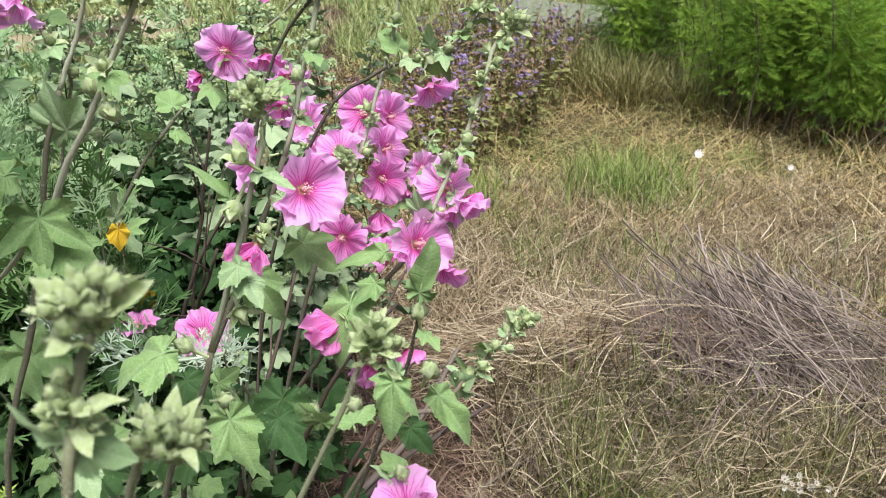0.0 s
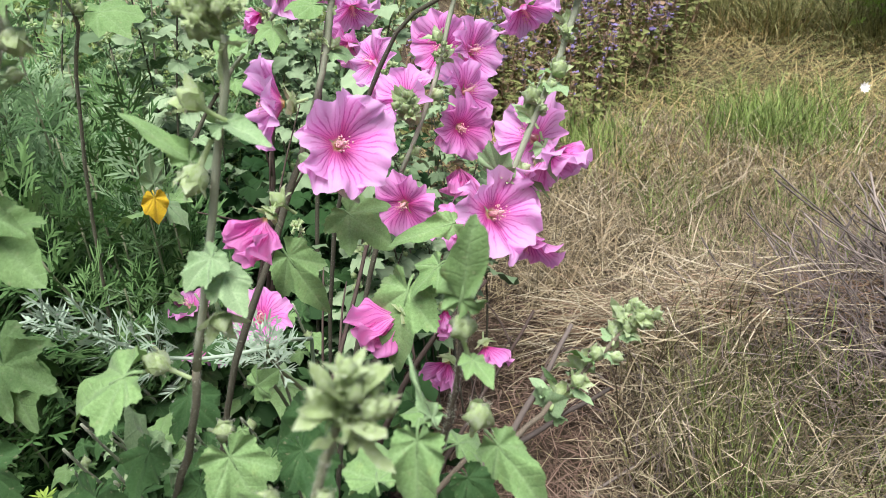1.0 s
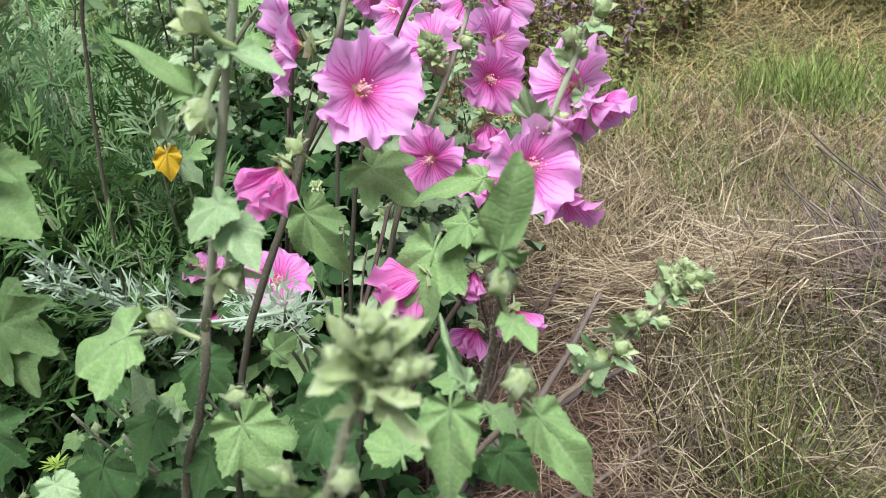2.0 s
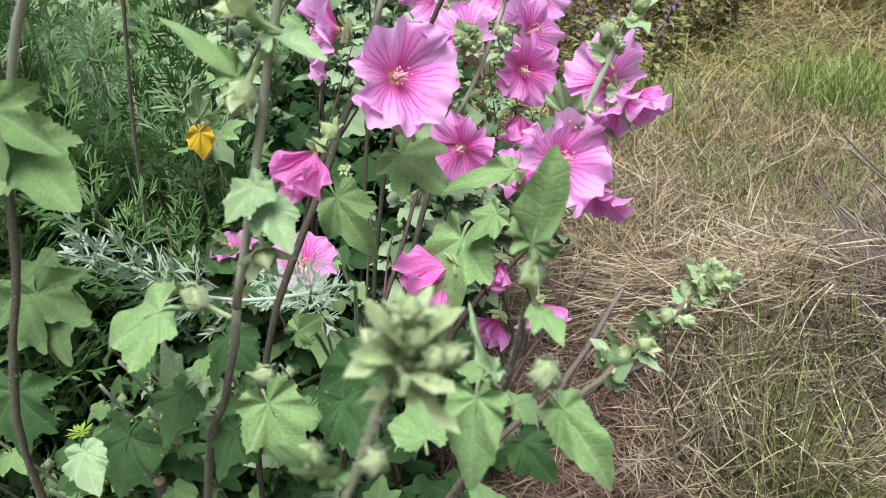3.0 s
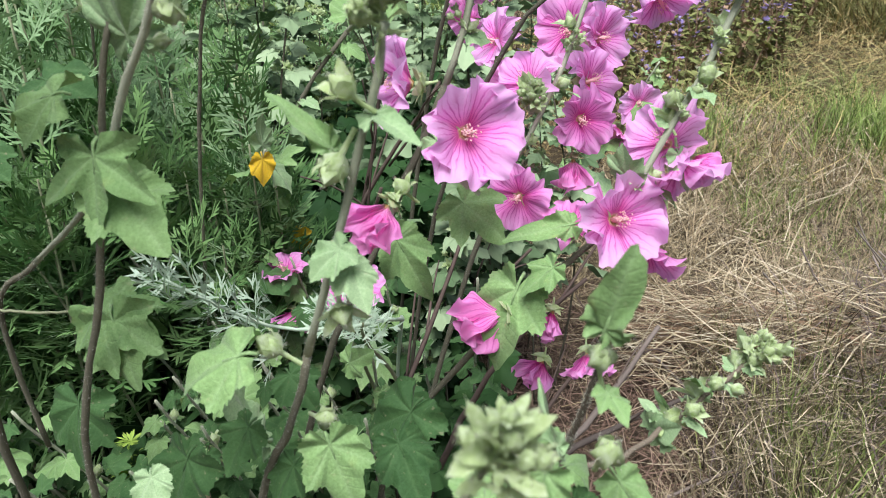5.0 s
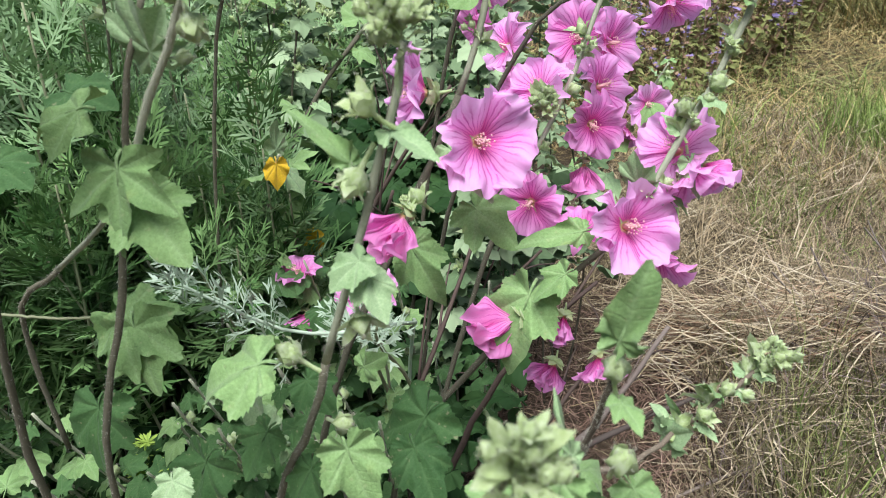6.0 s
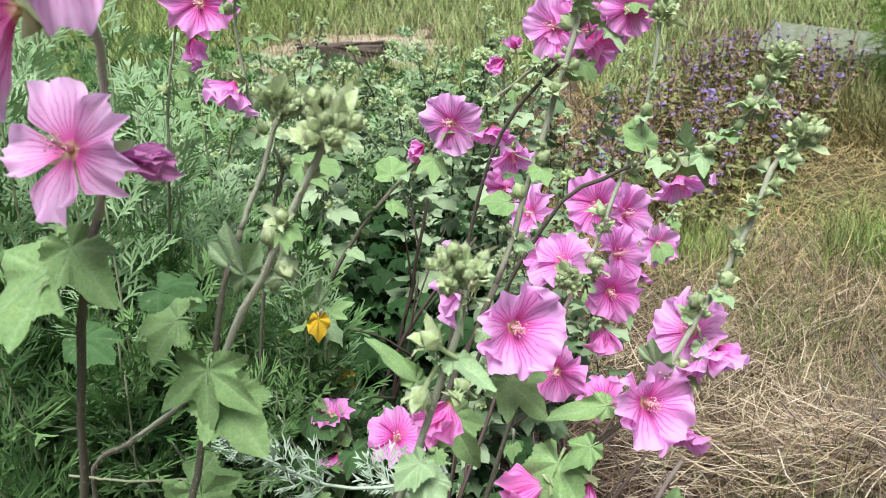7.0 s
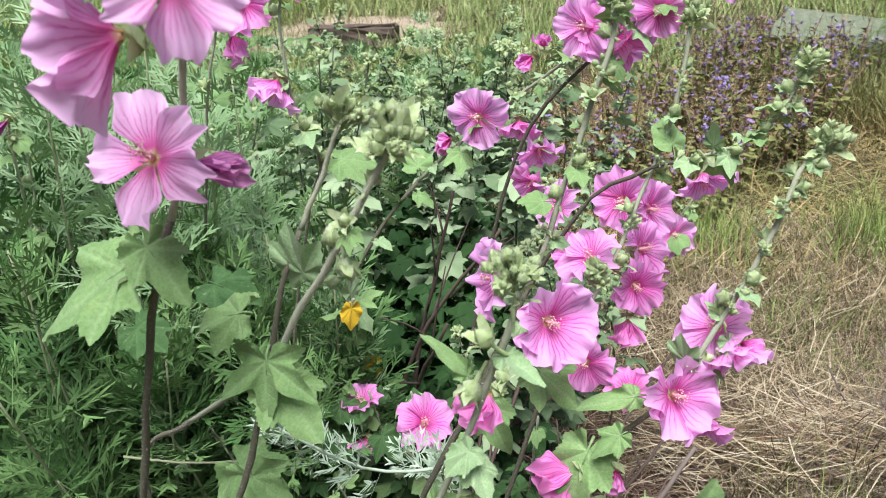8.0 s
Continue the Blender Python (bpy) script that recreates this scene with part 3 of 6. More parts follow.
def flower(stem, place, face, radius, opened=75.0, style="fresh", spin=0.0, seed=0, label=""):
    """A flower whose stamens stand at place and look along face; opened: degrees of its petals from its axis."""
    r = np.random.default_rng(1000 + seed)
    m = facing(place, face, radius, spin)
    head = part("flower", CALYX, stem, m, label)
    closed = opened < 30 and style != "wilt"
    pool = PETALS["torn" if closed and style in ("deep", "fresh") else style]
    for i in range(5):
        tip = 90.0 - opened + r.uniform(-7, 7) * (2 if closed else 1)
        local = pose(0, 0, 0.004 * i - 0.03, 0, 0, i * 72 + r.uniform(-6, 6) * (3 if closed else 1)) @ pose(0, 0.03, 0, tip, r.uniform(-40, 40) if closed else r.uniform(2, 14), 0)
        k = r.uniform(0.66, 1.05) if closed else r.uniform(0.86, 1.06)
        part("petal", pool[int(r.integers(len(pool)))], head, m @ local @ Matrix.Diagonal((k * 1.02, k, k, 1)))
    if opened > 40:
        part("stamen_column", STAMENS, head, m @ Matrix.Diagonal((1.25, 1.25, 1.15, 1)))
    return head


def furled(stem, place, ahead, length, style="wilt", seed=0, label=""):
    """A rolled, closed flower pointing ahead."""
    return flower(stem, place, ahead, length, {"soft": 26.0, "wilt": 4.0}.get(style, 15.0), style, 20.0 * seed, seed, label)


def leaf_at(stem, base, tip, normal, shape="three", pale=False, variant=0, wide=1.0, old=False):
    """A leaf whose blade runs from base to tip; old: the deeper green with shade coloured in."""
    b, t = Vector(base), Vector(tip)
    me = FINE_PALE[shape] if pale else (FINE_OLD_SHADED if old else FINE_LEAF)[(shape, variant)]
    d = t - b
    m = axes(b - d * 0.22, d, normal, d.length)
    return part("leaf", me, stem, m @ Matrix.Diagonal((wide, 1, 1, 1)))


def bud_at(stem, place, ahead, size, variant=0):
    return part("bud", BUDS[variant % 4], stem, facing(Vector(place) - Vector(ahead).normalized() * size * 0.5, ahead, size, 40 * variant))


def bud_cluster(stem, place, ahead, size, count, seed, leaves=7):
    """The crowded top of a stem: buds and narrow young leaves round its end."""
    r = np.random.default_rng(3000 + seed)
    c, d = Vector(place), Vector(ahead).normalized()
    for i in range(int(count * 1.7)):
        v = Vector(r.standard_normal(3)).normalized()
        v = (v + d * 0.55).normalized()
        p = c + v * size * r.uniform(0.15, 0.55)
        bud_at(stem, p, (v + d * 0.9), size * r.uniform(0.20, 0.36), (0, 1, 1, 2, 1)[int(r.integers(5))])
    for i in range(leaves + 5 if leaves else 0):
        v = Vector(r.standard_normal(3)).normalized()
        v = (v + d * 0.5).normalized()
        n = (d + Vector(r.standard_normal(3)) * 0.4)
        s = size * r.uniform(0.32, 0.68)
        p = c - d * size * r.uniform(0.0, 0.5) + v * size * 0.1
        part("leaf", BRACTS[int(r.integers(3))], stem, axes(p, v + d * 0.4, n, s) @ Matrix.Diagonal((1.0, 1, 1, 1)))


def stalk_part(stem, points, r0, r1, material=STALK, sides=8, count=26):
    line = smooth_line(points, count)
    r = np.random.default_rng(len(points) * 7 + int(abs(points[0][0]) * 1000))
    wob = line + r.standard_normal((count, 3)) * r0 * 0.16
    radii = 0.82 * np.linspace(r0, r1, count) * (1 + 0.1 * np.sin(np.arange(count) * 2.1))
    long = float(np.linalg.norm(np.diff(line, axis=0), axis=1).sum())
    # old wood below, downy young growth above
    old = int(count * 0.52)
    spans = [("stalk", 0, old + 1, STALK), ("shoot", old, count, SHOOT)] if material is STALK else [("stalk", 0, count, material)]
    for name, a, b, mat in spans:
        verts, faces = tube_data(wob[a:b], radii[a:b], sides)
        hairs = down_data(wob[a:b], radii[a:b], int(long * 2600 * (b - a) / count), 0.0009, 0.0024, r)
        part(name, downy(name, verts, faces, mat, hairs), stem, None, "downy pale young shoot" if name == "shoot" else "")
    return line


def mallow_label(kind):
    return {
        "flowering": "pink-flowering mallow stem with grey-green lobed leaves and buds",
        "budding": "mallow stem ending in a pale green cluster of buds",
        "leafy": "leafy mallow stem with downy grey-green lobed leaves",
    }[kind]


def mallow_stem(points, kind="leafy", r0=0.0035, r1=0.0018, nodes=0, first=0.3, seed=0, leaf=0.04, buds=0.5, tip=0.0, material=STALK, pale=0.4, last=0.97, old=0.0):
    """A mallow stem that grows from the ground along points, with leaves and buds at its nodes; old: share of
    shade-darkened leaves, most of them low.
    """
    r = np.random.default_rng(500 + seed)
    stem = thing("mallow_stem", points[0], mallow_label(kind), "mallow", "mallow stems")
    line = stalk_part(stem, points, r0, r1, material)
    lo, hi = line[:-1], np.diff(line, axis=0)
    for i in range(nodes):
        f = first + (last - first) * (i + r.uniform(-0.3, 0.3)) / max(1, nodes - 1)
        f = min(max(f, 0.02), 0.98)
        k = min(int(f * (len(line) - 1)), len(line) - 2)
        p = Vector(lo[k] + hi[k] * (f * (len(line) - 1) - k))
        t = Vector(hi[k]).normalized()
        a = i * 2.4 + r.uniform(-0.5, 0.5)
        side = t.orthogonal().normalized()
        side = (Matrix.Rotation(a, 3, t) @ side)
        d = side + t * r.uniform(-0.1, 0.5) - UP * r.uniform(0.0, 0.4)
        s = leaf * (1.15 - 0.55 * (f - first) / max(0.05, 1 - first)) * r.uniform(0.75, 1.25)
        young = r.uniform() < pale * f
        me = FAR_PALE[int(r.integers(4))] if young else (OLD_SHADED_LEAF if r.uniform() < old * (1.3 - f) else FAR_LEAF)[int(r.integers(6))]
        part("leaf", me, stem, axes(p, d, UP + side * 0.3 + Vector(r.standard_normal(3)) * 0.25, s))
        if r.uniform() < buds:
            v = (side + t * 0.9 + Vector(r.standard_normal(3)) * 0.3)
            bud_at(stem, p + v.normalized() * 0.012, v, r.uniform(0.011, 0.018), int(r.integers(4)))
    if tip:
        bud_cluster(stem, line[-1], hi[-1], tip, 9, seed)
    return stem

# ---- ground ----
def lift(x, y):
    """Height of the ground: level near the mallows, a gentle rise behind."""
    x, y = np.asarray(x, dtype=float), np.asarray(y, dtype=float)
    z = 0.10 * np.clip(y - 4.0, 0, 46) ** 1.0
    z = z + 0.02 * np.sin(2.1 * x + 0.7) * np.sin(1.7 * y) + 0.012 * np.sin(5.3 * x - 1.0) * np.sin(4.4 * y + 0.4)
    z = z + 0.09 * np.exp(-((x - 0.75) / 0.55) ** 2 - ((y - 1.90) / 0.30) ** 2)
    return z - 0.02


def ground_sheet():
    xs = np.concatenate([[-400, -120, -50, -25, -14, -8, -5], np.arange(-3.5, 5.01, 0.12), [6, 8, 12, 20, 40, 120, 400]])
    ys = np.concatenate([[-400, -100, -30, -10, -4, -2, -1], np.arange(-0.5, 9.0, 0.12), [10, 12, 15, 20, 30, 50, 120, 400]])
    gx, gy = np.meshgrid(xs, ys)
    gz = lift(gx, gy) + np.where((np.abs(gx) < 5) & (gy > 0) & (gy < 9), rng.standard_normal(gx.shape) * 0.008, 0)
    verts = np.stack([gx, gy, gz], axis=-1).reshape(-1, 3)
    w = len(xs)
    faces = [(j * w + i, j * w + i + 1, (j + 1) * w + i + 1, (j + 1) * w + i) for j in range(len(ys) - 1) for i in range(w - 1)]
    ob = new("ground", mesh_of("ground", verts, faces, GROUND))
    return tagged(ob, "dry earth covered with straw litter and thin grass", "ground", "", "structure")


ground_sheet()


def blades(name, x, y, length, width, lean, turn, bend, lifted, material, label, category):
    """Many grass blades as one mesh. lean: from upright, in radians; turn: the way they lean; bend: more lean towards the tip."""
    n = len(x)
    base = np.stack([x, y, lift(x, y) + lifted], axis=-1)
    twist = turn + np.pi / 2 + rng.uniform(-0.9, 0.9, n)
    side = np.stack([np.cos(twist), np.sin(twist), rng.uniform(-0.2, 0.2, n)], axis=-1) * (width / 2)[:, None]
    rows, p = [base - side, base + side], base
    sway = rng.normal(0, 0.22, n)
    for k, w in ((1, 0.9), (2, 0.6), (3, 0.0)):
        a = lean + bend * (k - 0.5) / 3
        out = np.stack([np.cos(turn + sway * k), np.sin(turn + sway * k), np.zeros(n)], axis=-1)
        p = p + (length / 3)[:, None] * (np.sin(a)[:, None] * out + np.cos(a)[:, None] * np.array((0, 0, 1.0)))
        rows += [p - side * w, p + side * w] if w else [p]
    verts = np.stack(rows, axis=1)
    floor_z = lift(verts[..., 0], verts[..., 1]) + 0.003
    verts[..., 2] = np.maximum(verts[..., 2], floor_z)
    verts = verts.reshape(-1, 3)
    i = np.arange(n) * 7
    quads = np.concatenate([np.stack([i, i + 1, i + 3, i + 2], axis=1), np.stack([i + 2, i + 3, i + 5, i + 4], axis=1)])
    tris = np.stack([i + 4, i + 5, i + 6], axis=1)
    me = bpy.data.meshes.new(name)
    loops = np.concatenate([quads.ravel(), tris.ravel()]).astype(np.int32)
    starts = np.concatenate([np.arange(len(quads)) * 4, len(quads) * 4 + np.arange(len(tris)) * 3]).astype(np.int32)
    me.vertices.add(len(verts))
    me.vertices.foreach_set("co", verts.astype(np.float32).ravel())
    me.loops.add(len(loops))
    me.loops.foreach_set("vertex_index", loops)
    me.polygons.add(len(starts))
    me.polygons.foreach_set("loop_start", starts)
    me.update(calc_edges=True)
    me.validate()
    me.materials.append(material)
    return tagged(new(name, me), label, category, "", "stuff")


edge_rng = np.random.default_rng(31)


def spread(n, x0, x1, y0, y1, power=1.0):
    """Places over a stretch of ground; wide stretches thin out past their outer edge."""
    x, y = rng.uniform(x0, x1, n), y0 + (y1 - y0) * rng.uniform(0, 1, n) ** power
    if x1 >= 1.7:
        x = x + (x > x1 - 0.3) * edge_rng.exponential(0.45, n)
    return x, y


def patchy(x, y, scale, seed, limit):
    """Keeps the places where a soft field of sines is above the limit."""
    r = np.random.default_rng(seed)
    f = np.zeros(len(x))
    for k in range(5):
        a, b, c = r.uniform(-1, 1, 3)
        f += np.sin((a * x + b * y) * scale * (1 + 0.5 * k) + c * 6)
    return f > limit


def bare(x, y):
    """Where the shrub's own ground lies: little grass grows there."""
    return (x < 0.05 + 0.25 * np.clip(y - 1.4, 0, 3)) & (y < 2.6)


def heaped(x, y, share):
    """Most of the places under the heap of twigs."""
    return (((x - 0.77) / 0.34) ** 2 + ((y - 1.80) / 0.28) ** 2 < 1) & (rng.uniform(0, 1, len(x)) < share)


def either(n):
    """Half of the stalks point the other way."""
    return np.where(rng.uniform(0, 1, n) < 0.5, 0, 3.14)


def tufts(name, cx, cy, each, low, high, w0, w1, material, label, loose=0.016, splay=14.0, bow=1.2):
    """Blades that spring from one foot and lean outwards."""
    n = len(cx) * each
    dx, dy = rng.normal(0, loose, n), rng.normal(0, loose, n)
    size = np.repeat(rng.uniform(0.6, 1.3, len(cx)), each)
    blades(name, np.repeat(cx, each) + dx, np.repeat(cy, each) + dy, rng.uniform(low, high, n) * size, rng.uniform(w0, w1, n), np.hypot(dx, dy) * rng.uniform(0.3, 1.4, n) * splay, np.arctan2(dy, dx) + rng.normal(0, 0.6, n),
           rng.uniform(0.0, bow, n), np.zeros(n), material, label, "grass")


def litter(name, x, y, low, high, w0, w1, a0, a1, turn, l1, material, label, bow=0.45):
    n = len(x)
    blades(name, x, y, rng.uniform(low, high, n), rng.uniform(w0, w1, n), rng.uniform(a0, a1, n), turn, rng.uniform(-0.1, bow, n), rng.uniform(0.0, l1, n), material, label, "straw")


def grass_field():
    # broken stalks on the dark earth between the tufts
    x, y = spread(20000, -0.3, 1.7, 1.15, 3.3)
    k = ~heaped(x, y, 0.6) & ~((x < 0.2) & (y < 1.72) & (rng.uniform(0, 1, len(x)) < 0.8))
    x, y = x[k], y[k]
    litter("dry_straw", x, y, 0.03, 0.13, 0.0012, 0.0028, 0.9, 1.75, rng.uniform(0, 6.28, len(x)), 0.03, HAY, "tan dry straw lying tangled on the ground")
    # fine matted hay in uneven drifts, and thin green shoots through it
    x, y = spread(60000, -0.1, 1.8, 1.25, 3.6)
    k = patchy(x, y, 4.0, 15, -0.9) & ~heaped(x, y, 0.9) & ~bare(x, y)
    x, y = x[k], y[k]
    litter("matted_hay", x, y, 0.02, 0.09, 0.0008, 0.0019, 0.5, 1.7, rng.uniform(0, 6.28, len(x)), 0.045, MATTED, "fine matted pale hay in uneven drifts")
    x, y = spread(9000, 0.1, 1.8, 1.25, 3.8)
    k = patchy(x, y, 3.4, 19, 0.3) & ~heaped(x, y, 0.85)
    x, y = x[k], y[k]
    blades("thin_shoots", x, y, rng.uniform(0.04, 0.13, len(x)), rng.uniform(0.0012, 0.0026, len(x)), rng.uniform(0.0, 0.8, len(x)), rng.uniform(0, 6.28, len(x)),
           rng.uniform(0.1, 0.9, len(x)), np.zeros(len(x)), GRASS, "thin green shoots coming through the hay", "grass")
    # flattened straw that lies along the crest of the low bank
    x, y = rng.uniform(-0.05, 0.95, 1500), np.zeros(1500)
    y = 1.76 + 0.05 * np.sin(5 * x) - 0.08 * x + rng.normal(0, 0.08, 1500)
    k = ~heaped(x, y, 0.85)
    x, y = x[k], y[k]
    litter("crest_straw", x, y, 0.08, 0.26, 0.0014, 0.0034, 1.25, 1.68, rng.normal(0.15, 0.6, len(x)) + either(len(x)), 0.17, STRAW, "long pale straw lying flat along the bank")
    x, y = rng.uniform(0.05, 0.75, 900), rng.normal(1.82, 0.06, 900)
    litter("rusty_straw", x, y, 0.1, 0.3, 0.002, 0.0036, 1.3, 1.62, rng.normal(0.0, 0.4, 900) + either(900), 0.10, RUST_HAY, "reddish brown fallen grass stalks on the bank")
    # single long stalks that arch over the bank towards the shrub
    x, y = spread(70, 0.1, 1.3, 1.35, 2.1)
    litter("long_straw", x, y, 0.22, 0.45, 0.0018, 0.0032, 0.9, 1.45, rng.normal(0.2, 0.7, 70) + either(70), 0.08, STRAW, "single long bleached straws over the grass", 0.6)
    # thin grass that clothes the bank's near side
    for name, material, count, seed, label in (("bank_grass", OLIVE, 8000, 51, "thin olive grass on the near side of the bank"), ("bank_shoots", GRASS, 3000, 52, "thin green grass low on the bank")):
        x, y = spread(count, 0.22, 1.4, 1.22, 1.74)
        k = patchy(x, y, 5.0, seed, -0.9) & ~heaped(x, y, 0.9)
        x, y = x[k], y[k]
        blades(name, x, y, rng.uniform(0.05, 0.15, len(x)), rng.uniform(0.0010, 0.0024, len(x)), rng.uniform(0.0, 0.9, len(x)), rng.uniform(0, 6.28, len(x)),
               rng.uniform(0.1, 1.2, len(x)), np.zeros(len(x)), material, label, "grass")
    # straw hanging down the bank's near side
    x, y = spread(8600, 0.10, 1.35, 1.24, 1.86)
    k = ~heaped(x, y, 0.85)
    x, y = x[k], y[k]
    litter("hanging_straw", x, y, 0.05, 0.18, 0.0013, 0.0032, 0.3, 1.5, rng.normal(-1.3, 1.0, len(x)), 0.12, HANGING, "pale straw hanging over the near side of the bank", 0.7)
    # dark-coloured stalks low down that stand for shade in the straw's gaps
    x, y = spread(2200, 0.14, 1.2, 1.25, 1.9)
    k = ~heaped(x, y, 0.5)
    x, y = x[k], y[k]
    litter("dark_straw", x, y, 0.08, 0.22, 0.0014, 0.003, 0.4, 1.5, rng.uniform(0, 6.28, len(x)), 0.05, BRUSH, "dark stalks low in the grass, coloured for its shaded gaps", 0.6)
    # brown litter on the bare earth at the shrub's foot
    x, y = spread(5200, -0.75, 0.2, 1.2, 2.0)
    k = rng.uniform(0, 1, 5200) < 1.2 + 1.2 * np.minimum(0, 0.1 - x)
    x, y = x[k], y[k]
    litter("brown_litter", x, y, 0.03, 0.14, 0.0012, 0.0028, 1.1, 1.7, rng.uniform(0, 6.28, len(x)), 0.04, EARTH_HAY, "reddish brown bits of stalk on bare earth")
    # grey and tan straw further back
    x, y = spread(9000, -0.3, 1.9, 2.0, 3.6)
    k = ~heaped(x, y, 0.8)
    x, y = x[k], y[k]
    litter("grey_straw", x, y, 0.04, 0.16, 0.0016, 0.0034, 0.7, 1.65, rng.uniform(0, 6.28, len(x)), 0.08, GREY_HAY, "weathered grey straw and stalks in the grass", 0.6)
    x, y = spread(5200, -0.2, 1.9, 2.0, 3.6)
    k = ~heaped(x, y, 0.85) & patchy(x, y, 3.0, 3, -1.2)
    x, y = x[k], y[k]
    litter("pale_straw", x, y, 0.04, 0.20, 0.0016, 0.0036, 0.7, 1.6, rng.normal(0.3, 0.8, len(x)) + either(len(x)), 0.1, STRAW, "pale tangled straw on the slope", 0.7)
    # upright and tufted grass
    x, y = spread(170, 0.17, 1.15, 1.24, 1.74)
    k = patchy(x, y, 6.0, 21, -2.0) & ~heaped(x, y, 0.8)
    tufts("olive_tufts", x[k], y[k], 24, 0.07, 0.20, 0.0018, 0.0036, OLIVE, "yellow-green grass tufts with dark gaps", 0.022, 8.0, 0.8)
    x, y = spread(170, 0.26, 1.1, 1.20, 1.62)
    k = patchy(x, y, 5.0, 31, -0.8) & ~heaped(x, y, 0.8)
    tufts("green_tufts", x[k], y[k], 18, 0.06, 0.19, 0.002, 0.0042, GRASS, "small fresh green grass tufts", 0.02, 10.0, 0.9)
    x, y = spread(80, 0.1, 1.4, 1.3, 2.1)
    k = ~heaped(x, y, 0.85)
    x, y = x[k], y[k]
    tufts("dry_tufts", x, y, 20, 0.05, 0.14, 0.0012, 0.0026, STRAW, "tan dry grass tufts", 0.018, 18.0, 1.5)
    x, y = spread(300, -0.15, 1.9, 2.05, 3.6)
    k = ~heaped(x, y, 0.9) & (x > -0.1 + 0.1 * (y - 2))
    tufts("grey_tufts", x[k], y[k], 26, 0.06, 0.19, 0.002, 0.0036, GREY_HAY, "grey weathered grass tufts", 0.03, 14.0, 1.4)
    x, y = spread(300, -0.15, 1.9, 2.1, 4.2)
    k = ~heaped(x, y, 0.85) & patchy(x, y, 2.6, 8, -0.6)
    tufts("fresh_tufts", x[k], y[k], 22, 0.05, 0.16, 0.0022, 0.0045, GRASS, "fresh green grass in thin patches", 0.03, 10.0, 1.0)
    x, y = spread(30000, -0.9, 3.6, 2.9, 6.0, 1.1)
    blades("far_straw", x, y, rng.uniform(0.06, 0.26, len(x)), rng.uniform(0.002, 0.005, len(x)), rng.uniform(0.8, 1.7, len(x)), rng.normal(0.2, 0.9, len(x)) + np.where(rng.uniform(0, 1, len(x)) < 0.5, 0, 3.14),
           rng.uniform(-0.1, 0.5, len(x)), rng.uniform(0.0, 0.05, len(x)), FAR_HAY, "flattened tan dry grass", "straw")
    x, y = np.concatenate([rng.normal(0.76, 0.15, 2400), rng.normal(0.06, 0.09, 700)]), np.concatenate([rng.normal(3.42, 0.16, 2400), rng.normal(3.3, 0.14, 700)])
    blades("green_tuft", x, y, rng.uniform(0.08, 0.23, len(x)), rng.uniform(0.003, 0.006, len(x)), rng.uniform(0.0, 0.5, len(x)), rng.uniform(0, 6.28, len(x)),
           rng.uniform(0.1, 0.8, len(x)), np.zeros(len(x)), GRASS, "bright green tuft of young grass", "grass")
    # weeds and grass between the shrub and the slope
    x, y = spread(30000, -4.5, 0.1, 1.9, 5.8)
    k = (x < 0.1 - 0.30 * y) & (y < 5.0 + 2.0 * (x > -1.6))
    x, y = x[k], y[k]
    # the far corner of the weeds frays out
    x = x - (x < -3.6) * edge_rng.exponential(0.8, len(x))
    y = y - ((y < 2.5) & (x < -2.4)) * edge_rng.exponential(0.5, len(y))
    blades("weedy_grass", x, y, rng.uniform(0.15, 0.5, len(x)), rng.uniform(0.003, 0.007, len(x)), rng.uniform(0.0, 0.5, len(x)), rng.uniform(0, 6.28, len(x)),
           rng.uniform(0.1, 0.9, len(x)), np.zeros(len(x)), GRASS, "tall green weedy grass behind the shrub", "grass")
    x, y = spread(9000, -8.5, -4.0, 4.0, 11.0)
    blades("left_weeds", x, y, rng.uniform(0.15, 0.6, len(x)), rng.uniform(0.005, 0.012, len(x)), rng.uniform(0.0, 0.6, len(x)), rng.uniform(0, 6.28, len(x)),
           rng.uniform(0.1, 0.9, len(x)), np.zeros(len(x)), GRASS, "tall green weeds beside the sandy patch", "grass")
    # tall grass behind
    x, y = spread(60000, -7, 6, 5.6, 13.0, 1.3)
    k = patchy(x, y, 1.7, 44, -2.0) & patchy(x, y, 5.0, 45, -2.3)
    x, y = x[k], y[k]
    k = ((x + 3.25) / 0.95) ** 2 + ((y - 6.9) / 1.0) ** 2 > rng.uniform(0.5, 1.1, len(x))
    x, y = x[k], y[k]
    blades("tall_grass", x, y, rng.uniform(0.08, 0.36, len(x)), rng.uniform(0.004, 0.010, len(x)), rng.uniform(0.0, 0.7, len(x)), rng.uniform(0, 6.28, len(x)),
           rng.uniform(0.1, 0.8, len(x)), np.zeros(len(x)), FAR_GRASS, "tall yellow-green grass on the slope behind", "grass")
    x, y = spread(14000, -7, 6, 5.0, 13.0, 1.3)
    blades("tall_dry_grass", x, y, rng.uniform(0.10, 0.30, len(x)), rng.uniform(0.004, 0.008, len(x)), rng.uniform(0.1, 0.9, len(x)), rng.uniform(0, 6.28, len(x)),
           rng.uniform(0.1, 0.9, len(x)), np.zeros(len(x)), HAY, "tall dry grass on the slope behind", "grass")
    x, y = spread(90, 0.45, 1.8, 6.2, 6.8)
    tufts("slab_weeds", x, y, 24, 0.1, 0.34, 0.005, 0.011, GRASS, "green weeds before the concrete slab", 0.07, 6.0, 1.0)
    # thin straw and grass over the rest of the plot
    x, y = rng.normal(0.8, 2.6, 16000), rng.normal(2.2, 3.0, 16000)
